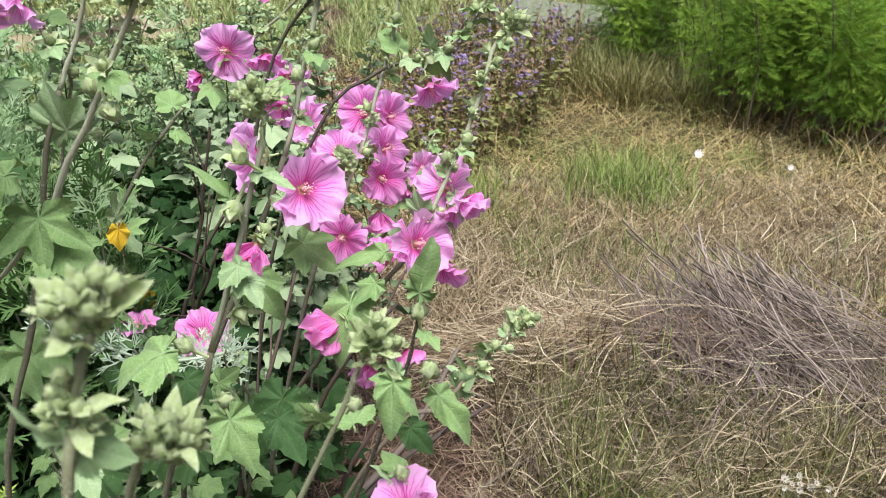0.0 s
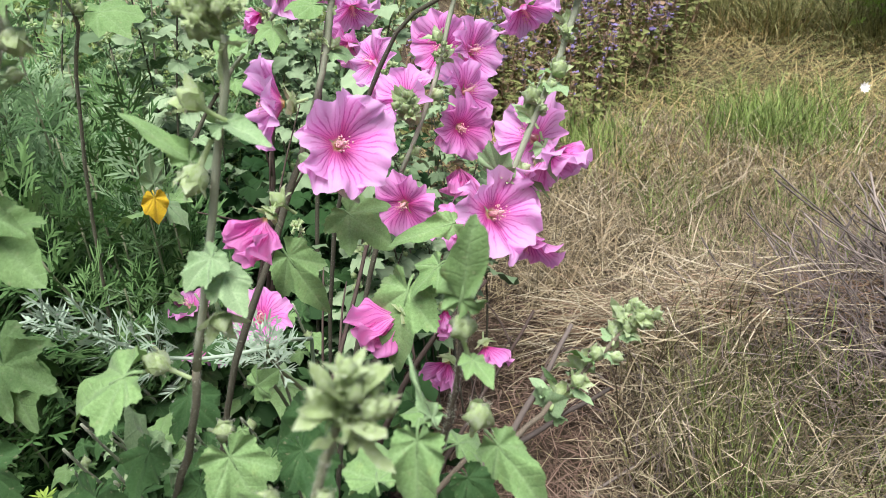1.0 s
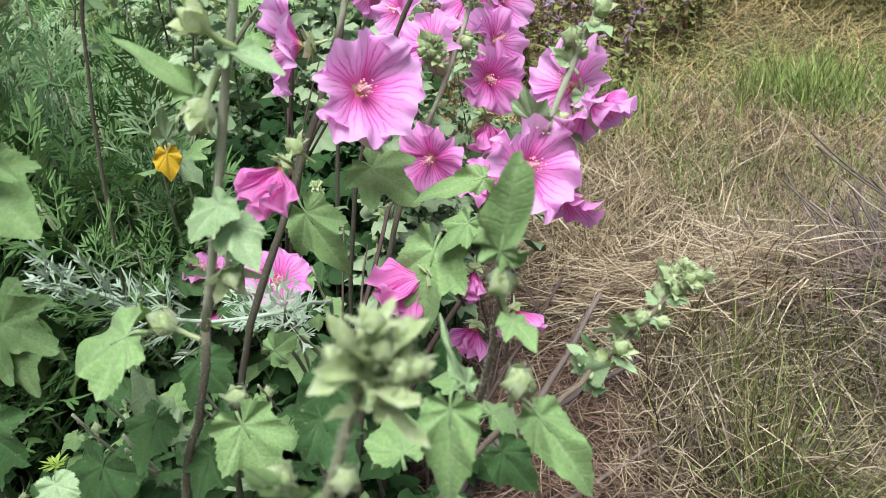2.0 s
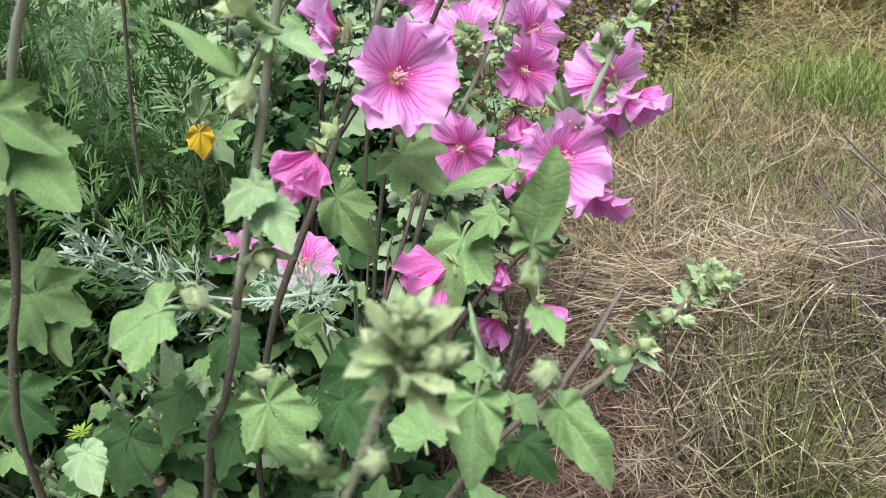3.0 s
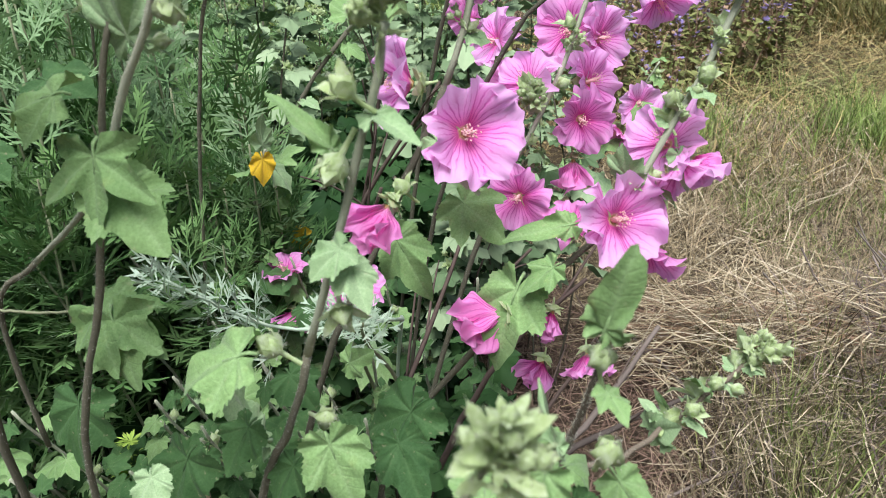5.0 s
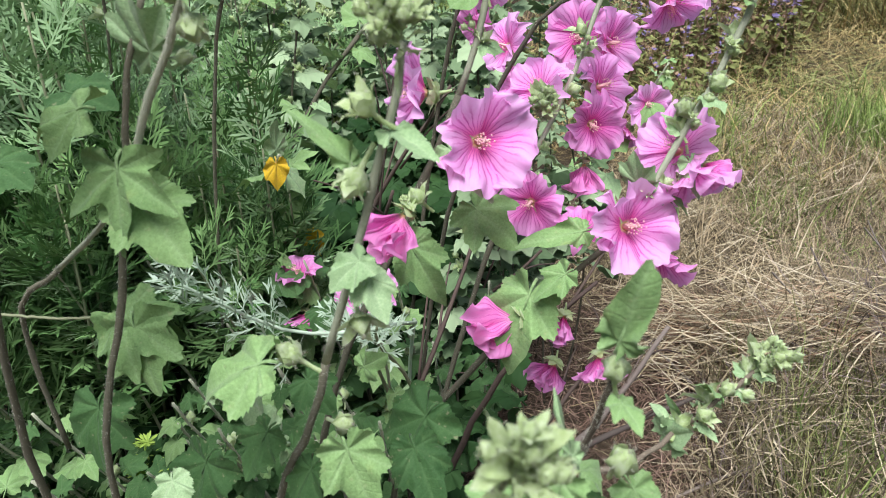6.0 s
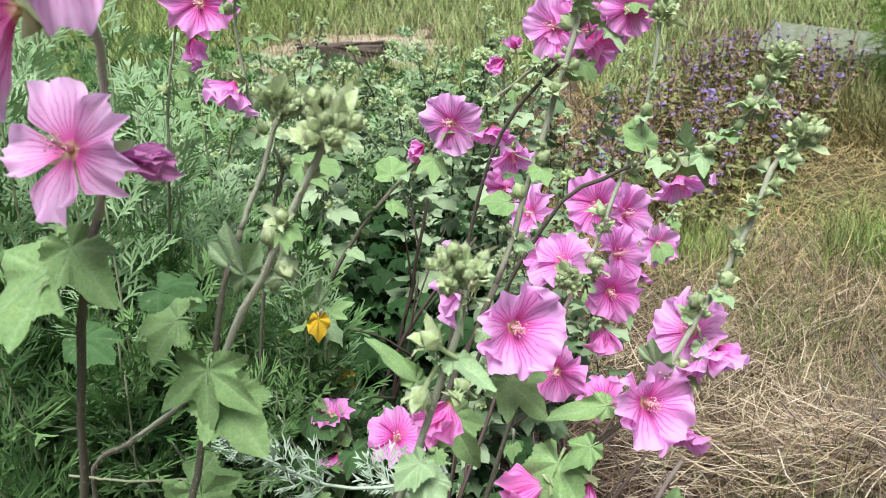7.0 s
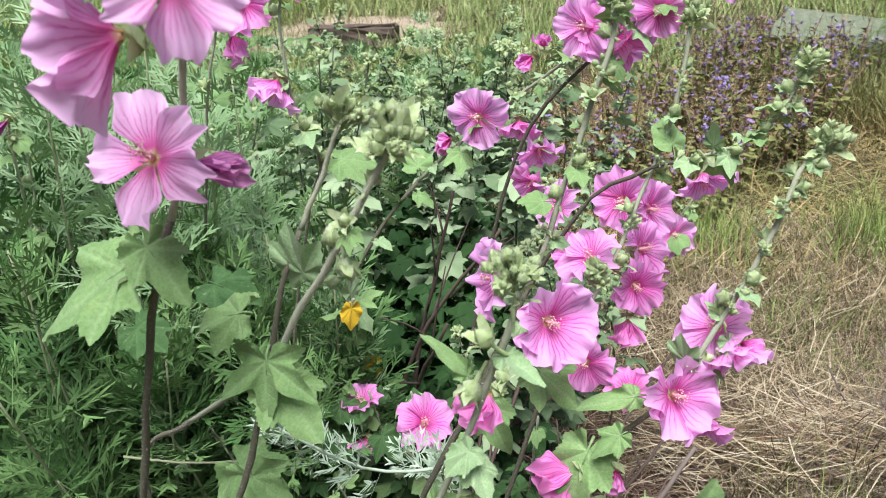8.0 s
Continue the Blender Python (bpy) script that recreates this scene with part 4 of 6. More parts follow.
    k = ~((x > -0.35) & (x < 1.5) & (y > 0.7) & (y < 6)) & ~((x < 0.0) & (x > -2.2) & (y > 0.6) & (y < 3.4)) & (np.hypot(x, y + 0.1) > 0.6)
    x, y = x[k], y[k]
    litter("outer_straw", x, y, 0.1, 0.42, 0.003, 0.006, 0.7, 1.65, rng.uniform(0, 6.28, len(x)), 0.04, HAY, "thin dry grass over the rest of the plot", 0.6)
    x, y = rng.normal(0.5, 3.0, 900), rng.normal(1.5, 3.2, 900)
    k = ~((x > -0.35) & (x < 1.9) & (y > 0.5) & (y < 6)) & ~((x < 0.0) & (x > -2.2) & (y > 0.4) & (y < 3.4)) & (np.hypot(x, y + 0.1) > 0.7)
    tufts("outer_tufts", x[k], y[k], 16, 0.08, 0.26, 0.003, 0.006, OLIVE, "olive grass tufts over the rest of the plot", 0.03, 10.0, 1.2)
    # grass that hangs down the front of the green bush
    x = rng.uniform(0.55, 1.55, 120)
    y = 5.25 - 0.35 * (x - 0.55) + rng.uniform(-0.15, 0.35, 120) - 0.5 * np.clip(x - 1.25, 0, 1)
    tufts("fringe_grass", x, y, 34, 0.2, 0.45, 0.0035, 0.007, OLIVE, "olive grass hanging over the edge of the green clump", 0.06, 6.0, 1.7)
    x = rng.uniform(0.45, 2.2, 45)
    y = 5.15 - 0.35 * (x - 0.55) + rng.uniform(-0.1, 0.3, 45) - 0.75 * np.clip(x - 1.25, 0, 1)
    tufts("fringe_straw", x, y, 22, 0.15, 0.35, 0.0035, 0.007, FAR_HAY, "brown dry grass before the green clump", 0.05, 7.0, 1.8)
    x, y = spread(1500, 0.1, 2.0, 3.7, 5.0)
    litter("flat_straw", x, y, 0.15, 0.5, 0.003, 0.006, 1.2, 1.65, rng.normal(0.1, 0.5, 1500) + either(1500), 0.08, OLIVE, "flattened yellow-green grass at the edge of the clump", 0.5)


grass_field()


# ---- heap of dead twigs ----
def twig_heap():
    heap = thing("twig_heap", (0.78, 1.80, float(lift(0.78, 1.80))), "heap of dead grey-brown cut twigs on the grass", "twigs")
    meshes = []
    for i in range(8):
        r = np.random.default_rng(700 + i)
        pts = [(0, 0, 0)]
        for k in range(4):
            pts.append((pts[-1][0] + r.normal(0, 0.045), pts[-1][1] + 0.25, pts[-1][2] + r.normal(0, 0.035)))
        pieces = [tube_data(smooth_line(pts, 7), np.linspace(0.0056, 0.0028, 7) * r.uniform(0.55, 1.25), 4)]
        if i % 2:
            q = np.array(pts[2])
            pieces.append(tube_data(smooth_line([q, q + (0.06, 0.12, 0.02), q + (0.09, 0.3, 0.03)], 4), np.linspace(0.004, 0.002, 4), 4))
        meshes.append(mesh_of("twig", *joined(pieces), TWIG))
    for i in range(300):
        x, y = rng.normal(0.82, 0.17), rng.normal(1.79, 0.13)
        z = float(lift(x, y)) + rng.uniform(0.04, 0.17)
        a = rng.normal(-1.15 + 0.5 * (x - 0.8), 0.38)
        d = Vector((math.cos(a), math.sin(a), rng.normal(-0.26, 0.12)))
        s = rng.uniform(0.2, 0.5)
        p = Vector((x, y, z)) - d * s * 0.5
        part("twig", meshes[i % 8], heap, axes(p, d, UP, s))


twig_heap()
bx, by = np.concatenate([rng.normal(0.78, 0.17, 520), rng.normal(0.57, 0.10, 460)]), np.concatenate([rng.normal(1.80, 0.14, 520), rng.normal(1.70, 0.10, 460)])
blades("brushwood", bx, by, rng.uniform(0.1, 0.34, 980), rng.uniform(0.0018, 0.0040, 980), rng.uniform(1.1, 1.6, 980), rng.normal(-1.25, 0.6, 980) + either(980),
       rng.uniform(0, 0.4, 980), rng.uniform(0.0, 0.13, 980), BRUSH, "thin grey-violet dead stalks over the twig heap", "twigs")
for place, turn in (((0.30, 1.52), 2.6), ((0.12, 1.62), 2.4), ((0.05, 1.30), 0.6), ((0.36, 1.42), 2.75)):
    stick = thing("dead_stick", (*place, float(lift(*place))), "dry grey-brown dead stick lying in the straw", "stick", "dead sticks")
    d = Vector((math.cos(turn), math.sin(turn), 0.12))
    line = smooth_line([Vector((*place, float(lift(*place)) + 0.03)) + d * q + Vector((0, 0, 0.02 * math.sin(9 * q))) for q in (-0.16, -0.05, 0.08, 0.2)], 9)
    part("shaft", mesh_of("shaft", *tube_data(line, np.linspace(0.005, 0.002, 9), 5), TWIG), stick)


# ---- background: slab, beam, sage, green bush ----
def worn_box(sx, sy, sz, material, name, bevel=0.012, jitter=0.004):
    bm = bmesh.new()
    bmesh.ops.create_cube(bm, size=1.0)
    bmesh.ops.scale(bm, vec=(sx, sy, sz), verts=bm.verts)
    bmesh.ops.bevel(bm, geom=list(bm.edges), offset=bevel, segments=2, affect='EDGES')
    bmesh.ops.subdivide_edges(bm, edges=[e for e in bm.edges if e.calc_length() > 0.15], cuts=4, use_grid_fill=True)
    for v in bm.verts:
        v.co += Vector(rng.standard_normal(3)) * jitter
    me = bpy.data.meshes.new(name)
    bm.to_mesh(me)
    bm.free()
    me.materials.append(material)
    return me


def background_blocks():
    x, y = 0.86, 7.0
    z = float(lift(x, y))
    block = thing("concrete_block", (x + 0.34, y - 0.12, z), "pale grey concrete block under a slab", "block")
    part("body", worn_box(0.36, 0.3, 0.22, CONCRETE, "body"), block, pose(x + 0.34, y - 0.12, z + 0.06, 0, 0, -14))
    slab = thing("concrete_slab", (x, y + 0.2, z + 0.17), "flat mossy grey slab with a pale edge resting on a block", "slab")
    part("body", worn_box(1.0, 0.8, 0.035, MOSSY, "body", 0.008), slab, pose(x, y + 0.22, z + 0.185, 11, 4, -14))
    part("edge", worn_box(1.0, 0.012, 0.018, CONCRETE, "edge", 0.004, 0.001), slab, pose(x, y + 0.22, z + 0.185, 11, 4, -14) @ pose(0, -0.405, 0.012))
    x, y = -2.95, 6.35
    z = float(lift(x, y))
    beam = thing("timber_beam", (x, y, z), "dark weathered timber beam lying on sandy earth", "beam")
    part("body", worn_box(0.74, 0.2, 0.27, TIMBER, "body", 0.015, 0.008), beam, pose(x, y, z + 0.12, 0, -2, 12))
    # bare sandy earth behind and before the beam
    gx, gy = np.meshgrid(np.linspace(-1, 1, 25), np.linspace(-1, 1, 17))
    keep = 1 + 0.15 * np.sin(6 * np.arctan2(gy, gx)) + 0.1 * np.sin(11 * np.arctan2(gy, gx) + 1)
    px, py = -3.3 + gx * 0.9 * keep, 7.1 + gy * 0.9 * keep
    verts = np.stack([px, py, lift(px, py) + 0.03 - 0.06 * np.clip(np.hypot(gx, gy) - 0.8, 0, 1) + rng.standard_normal(px.shape) * 0.008], axis=-1).reshape(-1, 3)
    faces = [(j * 25 + i, j * 25 + i + 1, (j + 1) * 25 + i + 1, (j + 1) * 25 + i) for j in range(16) for i in range(24)]
    tagged(new("sandy_earth", mesh_of("sandy_earth", verts, faces, SAND)), "patch of bare pale sandy earth", "earth", "", "structure")


background_blocks()


def sage_plants():
    stems, leaves, flowers = [], [], []
    for i in range(4):
        r = np.random.default_rng(800 + i)
        line = smooth_line([(0, 0, 0), (r.normal(0, 0.03), r.normal(0, 0.03), 0.5), (r.normal(0, 0.08), r.normal(0, 0.08), 1.0)], 8)
        stem_pieces, flower_pieces, leaf_pieces = [tube_data(line, np.linspace(0.012, 0.006, 8), 4)], [], []
        for k in range(44):
            f = r.uniform(0.30, 1.0)
            q = line[min(7, int(f * 7.99))] + np.array((0, 0, 0.03)) * r.uniform(-1, 1)
            a = r.uniform(0, 6.28)
            d = np.array((math.cos(a), math.sin(a), r.uniform(-0.1, 0.6)))
            s = r.uniform(0.026, 0.055)
            side = np.array((-d[1], d[0], 0.2)) * s * 0.5
            quad = ([q, q + d * s * 0.6 + side, q + d * s * 1.4, q + d * s * 0.6 - side], [(0, 1, 2, 3)])
            (flower_pieces if f > 0.62 and r.uniform() < (0.60 if i in (0, 3) else 0.2) else stem_pieces).append(quad)
        for k in range(30):
            f = r.uniform(0.02, 0.70)
            q = line[min(7, int(f * 7.99))]
            a = r.uniform(0, 6.28)
            d = np.array((math.cos(a), math.sin(a), r.uniform(-0.2, 0.5)))
            s = r.uniform(0.08, 0.17)
            side = np.array((-d[1], d[0], 0.0)) * s * 0.28
            leaf_pieces.append(([q, q + d * s * 0.45 + side, q + d * s - np.array((0, 0, 0.2 * s)), q + d * s * 0.45 - side], [(0, 1, 2), (0, 2, 3)]))
        stems.append(mesh_of("stalk", *joined(stem_pieces), SAGE_STEM))
        flowers.append(mesh_of("blossom", *joined(flower_pieces), SAGE_FLOWER, None, False))
        leaves.append(mesh_of("foliage", *joined(leaf_pieces), SAGE_LEAF, None, False))
    for i in range(620):
        x, y = rng.uniform(-0.9, 1.35), rng.uniform(3.45, 6.5)
        if x > 0.10 + 0.38 * (y - 3.5) or x < -0.8 + 0.28 * (y - 3.5):
            continue
        h = rng.uniform(0.28, 0.48)
        z = float(lift(x, y))
        plant = thing("sage_plant", (x, y, z), "brownish sage stem with small violet blossoms", "sage", "sage plants")
        m = pose(x, y, z, rng.normal(0, 10), rng.normal(0, 10), rng.uniform(0, 360)) @ Matrix.Diagonal((h, h, h, 1))
        k = i % 4
        part("stalk", stems[k], plant, m)
        part("foliage", leaves[k], plant, m)["kind"] = "stuff"
        part("blossom", flowers[k], plant, m)["kind"] = "stuff"


sage_plants()


def pinnate_leaf(pairs, leaflet, width, material, name, seed, lobes=1, fold=0.25):
    """A feathered leaf along +y, one unit long, built of thin pointed leaflets."""
    r = np.random.default_rng(seed)
    pieces = [tube_data(smooth_line([(0, 0, 0), (0, 0.5, 0.05), (0, 1.0, -0.04)], 6), np.linspace(0.016, 0.006, 6), 3)]
    for i in range(pairs):
        f = 0.22 + 0.74 * i / max(1, pairs - 1)
        size = leaflet * (math.sin(math.pi * (0.18 + 0.72 * f)) ** 0.8)
        c = np.array((0, f, 0.05 * math.sin(math.pi * f)))
        for s in (-1, 1):
            d = np.array((s * math.cos(0.65), math.sin(0.65), fold * r.uniform(0.2, 1.4)))
            tips = [(c, d, size)]
            for q in range(lobes - 1):
                at = c + d * size * (0.3 + 0.3 * (q // 2))
                turn = 0.75 if q % 2 else -0.75
                e = np.array((d[0] * math.cos(turn) - d[1] * math.sin(turn), d[0] * math.sin(turn) + d[1] * math.cos(turn), d[2]))
                tips.append((at, e, size * r.uniform(0.42, 0.65)))
            for at, e, long in tips:
                n = np.array((-e[1], e[0], 0)) * width * (1 if long > size * 0.9 else 0.8)
                v = [at, at + e * long * 0.45 + n, at + e * long - np.array((0, 0, 0.12 * long)), at + e * long * 0.45 - n]
                pieces.append((v, [(0, 1, 2), (0, 2, 3)]))
    return mesh_of(name, *joined(pieces), material, None, False)


TANSY_LEAVES = [pinnate_leaf(13, 0.25, 0.015, TANSY, "leaf", 900 + i, 1, 0.3) for i in range(4)]


def green_bush():
    stalk = [mesh_of("stalk", *tube_data(smooth_line([(0, 0, 0), (0.04, 0.02, 0.5), (0.02 - 0.05 * i, 0.1, 1.0)], 7), np.linspace(0.009, 0.004, 7), 5), STALK_DARK) for i in range(3)]
    whole = []
    for i in range(4):
        pieces = []
        for k in range(230):
            q = 0.3 + 0.74 * (k / 229) ** 0.8
            a = k * 2.4 + i
            d = Vector((math.cos(a), math.sin(a), rng.uniform(-0.8, 0.6) + 3.2 * max(0, q - 0.7)))
            m = axes(Vector((0.02, 0.05 * q, q)) + d.normalized() * rng.uniform(0, 0.15), d, UP + Vector(rng.standard_normal(3)) * 0.6, rng.uniform(0.055, 0.10))
            me = TANSY_LEAVES[(i + k) % 4]
            pieces.append(([m @ v.co for v in me.vertices], [tuple(p.vertices) for p in me.polygons]))
        whole.append(mesh_of("foliage", *joined(pieces), TANSY, None, False))
    for i in range(260):
        f = rng.uniform(0, 1)
        x = 0.85 + 2.9 * f ** 1.15 + rng.normal(0, 0.06)
        front = float(np.interp(x, [1.0, 1.4, 1.55, 2.0, 4.0], [5.45, 5.2, 4.45, 4.0, 3.7]))
        deep = rng.uniform(0.0, 0.25) if i < 46 else rng.uniform(0.1, 1.0) ** 1.2
        y = front + 1.9 * deep
        h = rng.uniform(0.60, 0.85) + 0.4 * deep
        z = float(lift(x, y))
        if x < 0.95 + 0.25 * (y - 5.2):
            continue
        plant = thing("tansy_plant", (x, y, z), "bright green tansy plant with feathered leaves", "tansy", "tansy clump")
        m = pose(x, y, z, rng.normal(4, 9), rng.normal(0, 9), rng.uniform(0, 30)) @ Matrix.Diagonal((h, h, h, 1))
        part("stalk", stalk[i % 3], plant, m)
        part("foliage", whole[i % 4], plant, m @ pose(0, 0, 0, 0, 0, rng.uniform(0, 360)))["kind"] = "stuff"
        if i >= 46:
            continue
        for k in range(20):
            q = 0.34 + 0.66 * k / 19
            a = k * 2.4 + i
            p = m @ Vector((0.02, 0.05 * q, q))
            d = Vector((math.cos(a), math.sin(a) - 0.4, rng.uniform(-0.9, 0.5) + 2.8 * max(0, q - 0.75)))
            part("leaf", TANSY_LEAVES[(i + k) % 4], plant, axes(p + d * rng.uniform(0, 0.09), d, UP * 0.7 + Vector((0, -0.5, 0)) + Vector(rng.standard_normal(3)) * 0.5, rng.uniform(0.07, 0.11)))


green_bush()


# ---- feathery mugwort behind and beside the mallows ----
def cut_leaf(name, material, seed, pairs=3, width=0.021, lobe=0.31, rise=0.40):
    """A twice-cut feathery leaf along +y, one unit long: side limbs that end in narrow pointed lobes."""
    r = np.random.default_rng(seed)
    pieces = []

    def limb(at, along, up, long, half):
        # a narrow pointed strip, bent a little
        side = np.cross(along, up)
        side = side / (np.linalg.norm(side) + 1e-9) * half
        bend = up * long * r.uniform(-0.14, 0.06)
        rows = [(0.0, 0.45), (0.45, 1.0), (0.78, 0.72), (1.0, 0.05)]
        v = []
        for q, w in rows:
            p = at + along * long * q + bend * q * q
            v += [p - side * w, p + side * w]
        pieces.append((v, [(0, 1, 3, 2), (2, 3, 5, 4), (4, 5, 7, 6)]))

    up = np.array((0.0, 0.0, 1.0))
    limb(np.zeros(3), np.array((0, 1.0, 0.02)), up, 0.80, width * 0.5)
    for i in range(pairs + 1):
        f = 0.24 + 0.56 * i / pairs
        for s in ((-1, 1) if i < pairs else (0,)):
            a = s * (1.0 - 0.12 * i + r.uniform(-0.12, 0.12))
            d = np.array((math.sin(a), math.cos(a), rise * abs(s) * r.uniform(0.2, 1.2)))
            c = np.array((0.0, f, 0.02))
            long = 0.46 * (1.0 - 0.13 * abs(i - 1)) * r.uniform(0.85, 1.1) if s else 0.26
            limb(c, d, up, long, width)
            for q in (0.34, 0.62):
                for turn in (-0.55, 0.55):
                    t = turn * r.uniform(0.75, 1.15)
                    e = np.array((d[0] * math.cos(t) - d[1] * math.sin(t), d[0] * math.sin(t) + d[1] * math.cos(t), d[2] + r.uniform(-0.1, 0.25)))
                    limb(c + d * long * q, e, up, lobe * r.uniform(0.65, 1.0) * (1.0 if s else 0.8), width)
    return mesh_of(name, *joined(pieces), material, None, False)


FEATHERS = [cut_leaf("leaf", FEATHER, 920 + i) for i in range(6)]
PALE_FEATHERS = [cut_leaf("leaf", FEATHER_PALE, 930 + i, 3, 0.020) for i in range(4)]
SILVERS = [cut_leaf("leaf", SILVER, 940 + i, 2, 0.026, 0.36, 0.6) for i in range(4)]


def mugwort(points, seed, leaves=26, size=0.075, pool=FEATHERS, material=STALK_GREEN, label="green feathery mugwort stem with finely cut leaves", group="mugwort stems", first=0.15):
    r = np.random.default_rng(4000 + seed)
    plant = thing("mugwort_plant", points[0], label, "mugwort", group)
    line = smooth_line(points, 14)
    part("stalk", mesh_of("stalk", *tube_data(line, np.linspace(0.003, 0.0014, 14), 5), material), plant)
    for i in range(leaves):
        f = first + (1 - first) * (i + 0.5) / leaves
        k = min(int(f * 13), 12)
        p = Vector(line[k] + (line[k + 1] - line[k]) * (f * 13 - k))
        t = Vector(line[k + 1] - line[k]).normalized()
        a = i * 2.4 + r.uniform(-0.4, 0.4)
        side = Matrix.Rotation(a, 3, t) @ t.orthogonal().normalized()
        d = side + t * (r.uniform(0.2, 0.7) + 1.2 * max(0, f - 0.8) * 5)
        part("leaf", pool[int(r.integers(len(pool)))], plant, axes(p, d, t + UP * 0.2, size * (1.15 - 0.5 * f) * r.uniform(0.8, 1.2)))
    return plant


for i in range(46):
    x, y = rng.uniform(-1.05, -0.53), rng.uniform(0.86, 1.25)
    h = rng.uniform(0.50, 0.74) + 0.10 * (x < -0.7)
    lx, ly = rng.normal(0, 0.06), rng.normal(-0.06, 0.05)
    mugwort([(x, y, float(lift(x, y)) - 0.01), (x + lx * 0.3, y + ly * 0.3, h * 0.5), (x + lx, y + ly, h)], i, 19, 0.122, first=0.46)


for i in range(26):
    x, y = rng.uniform(-1.25, -0.68), rng.uniform(0.95, 1.3)
    h = rng.uniform(0.80, 0.95) + 0.16 * (x < -0.82)
    mugwort([(x, y, float(lift(x, y)) - 0.01), (x + 0.01, y - 0.01, h * 0.5), (x + rng.normal(0.02, 0.03), y - 0.03, h)], 60 + i, 20, 0.112, PALE_FEATHERS, STALK_GREEN, "pale grey-green feathery mugwort stem", "mugwort stems", 0.45)


for i, (x, y, h) in enumerate(((-0.62, 1.14, 0.72), (-0.57, 1.12, 0.70), (-0.53, 1.15, 0.73), (-0.50, 1.12, 0.66), (-0.59, 1.10, 0.62), (-0.54, 1.11, 0.60), (-0.65, 1.12, 0.66), (-0.48, 1.14, 0.61))):
    mugwort([(x - 0.03, y + 0.06, 0.0), (x - 0.015, y + 0.03, h * 0.5), (x, y, h)], 80 + i, 20, 0.105, PALE_FEATHERS if i % 3 == 0 else FEATHERS, first=0.35)


def far_mugwort():
    """Plants further back, whose leaves are one mesh each."""
    stalks, whole = [], []
    for i in range(4):
        r = np.random.default_rng(960 + i)
        line = smooth_line([(0, 0, 0), (r.normal(0, 0.04), r.normal(0, 0.04), 0.5), (r.normal(0, 0.1), r.normal(0, 0.1), 1.0)], 10)
        stalks.append(mesh_of("stalk", *tube_data(line, np.linspace(0.006, 0.002, 10), 4), STALK_GREEN))
        pieces = []
        for k in range(34):
            q = 0.12 + 0.88 * k / 33
            a = k * 2.4
            m = axes(line[min(9, int(q * 9.99))], (math.cos(a), math.sin(a), 0.5 + 3 * max(0, q - 0.8)), UP, 0.145 * (1.2 - 0.55 * q))
            me = FEATHERS[k % 6]
            pieces.append(([m @ v.co for v in me.vertices], [tuple(p.vertices) for p in me.polygons]))
        whole.append(mesh_of("foliage", *joined(pieces), FEATHER_PALE if i % 2 else FEATHER, None, False))
    for i in range(150):
        x, y = rng.uniform(-2.6, -0.35), rng.uniform(1.2, 3.2)
        if x > -0.78 or x < -1.1 * y - 0.1:
            continue
        h = rng.uniform(0.55, 0.85)
        z = float(lift(x, y)) - 0.01
        plant = thing("mugwort_plant", (x, y, z), "green feathery mugwort plant in a dense stand", "mugwort", "mugwort stems")
        m = pose(x, y, z, rng.normal(0, 8), rng.normal(0, 8), rng.uniform(0, 360)) @ Matrix.Diagonal((h, h, h, 1))
        part("stalk", stalks[i % 4], plant, m)
        part("foliage", whole[i % 4], plant, m)["kind"] = "stuff"


far_mugwort()


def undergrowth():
    """Low leaves under the shrub, coloured near black for its deep shade, too many to tell apart."""
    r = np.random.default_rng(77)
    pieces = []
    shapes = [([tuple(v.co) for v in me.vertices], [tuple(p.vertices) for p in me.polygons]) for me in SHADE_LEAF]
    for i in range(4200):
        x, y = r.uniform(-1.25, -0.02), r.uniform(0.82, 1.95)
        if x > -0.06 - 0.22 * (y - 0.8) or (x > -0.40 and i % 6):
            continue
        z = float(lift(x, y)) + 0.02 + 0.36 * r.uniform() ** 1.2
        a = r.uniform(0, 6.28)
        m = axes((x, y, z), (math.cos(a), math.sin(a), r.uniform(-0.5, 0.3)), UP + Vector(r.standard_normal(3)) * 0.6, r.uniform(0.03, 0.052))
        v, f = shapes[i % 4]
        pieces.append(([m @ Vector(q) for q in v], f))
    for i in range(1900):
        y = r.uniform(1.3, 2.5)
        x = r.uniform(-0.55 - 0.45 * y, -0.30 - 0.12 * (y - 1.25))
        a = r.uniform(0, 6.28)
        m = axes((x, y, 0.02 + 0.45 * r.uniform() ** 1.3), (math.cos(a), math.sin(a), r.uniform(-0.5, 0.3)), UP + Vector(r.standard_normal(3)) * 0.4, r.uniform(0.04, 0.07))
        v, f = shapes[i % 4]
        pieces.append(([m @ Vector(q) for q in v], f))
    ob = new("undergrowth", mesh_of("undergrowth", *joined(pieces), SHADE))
    tagged(ob, "low leaves under the shrub, coloured near black for its shade", "foliage", "", "stuff")


undergrowth()

# ---- the mallows that stand out ----
# stem with a tall bud cluster, in the foreground
a = mallow_stem([(-0.40, 0.82, 0.0), (-0.33, 0.74, 0.30), (-0.256, 0.69, 0.532), (-0.209, 0.67, 0.632), (-0.174, 0.66, 0.732), (-0.148, 0.655, 0.81), (-0.126, 0.655, 0.882), (-0.119, 0.655, 0.915)], "budding", 0.0042, 0.0026, 0)
bud_cluster(a, (-0.122, 0.655, 0.925), (-0.1, -0.1, 1), 0.036, 16, 1, 9)
bud_at(a, (-0.149, 0.645, 0.836), (-0.3, -0.5, -0.7), 0.021, 1)
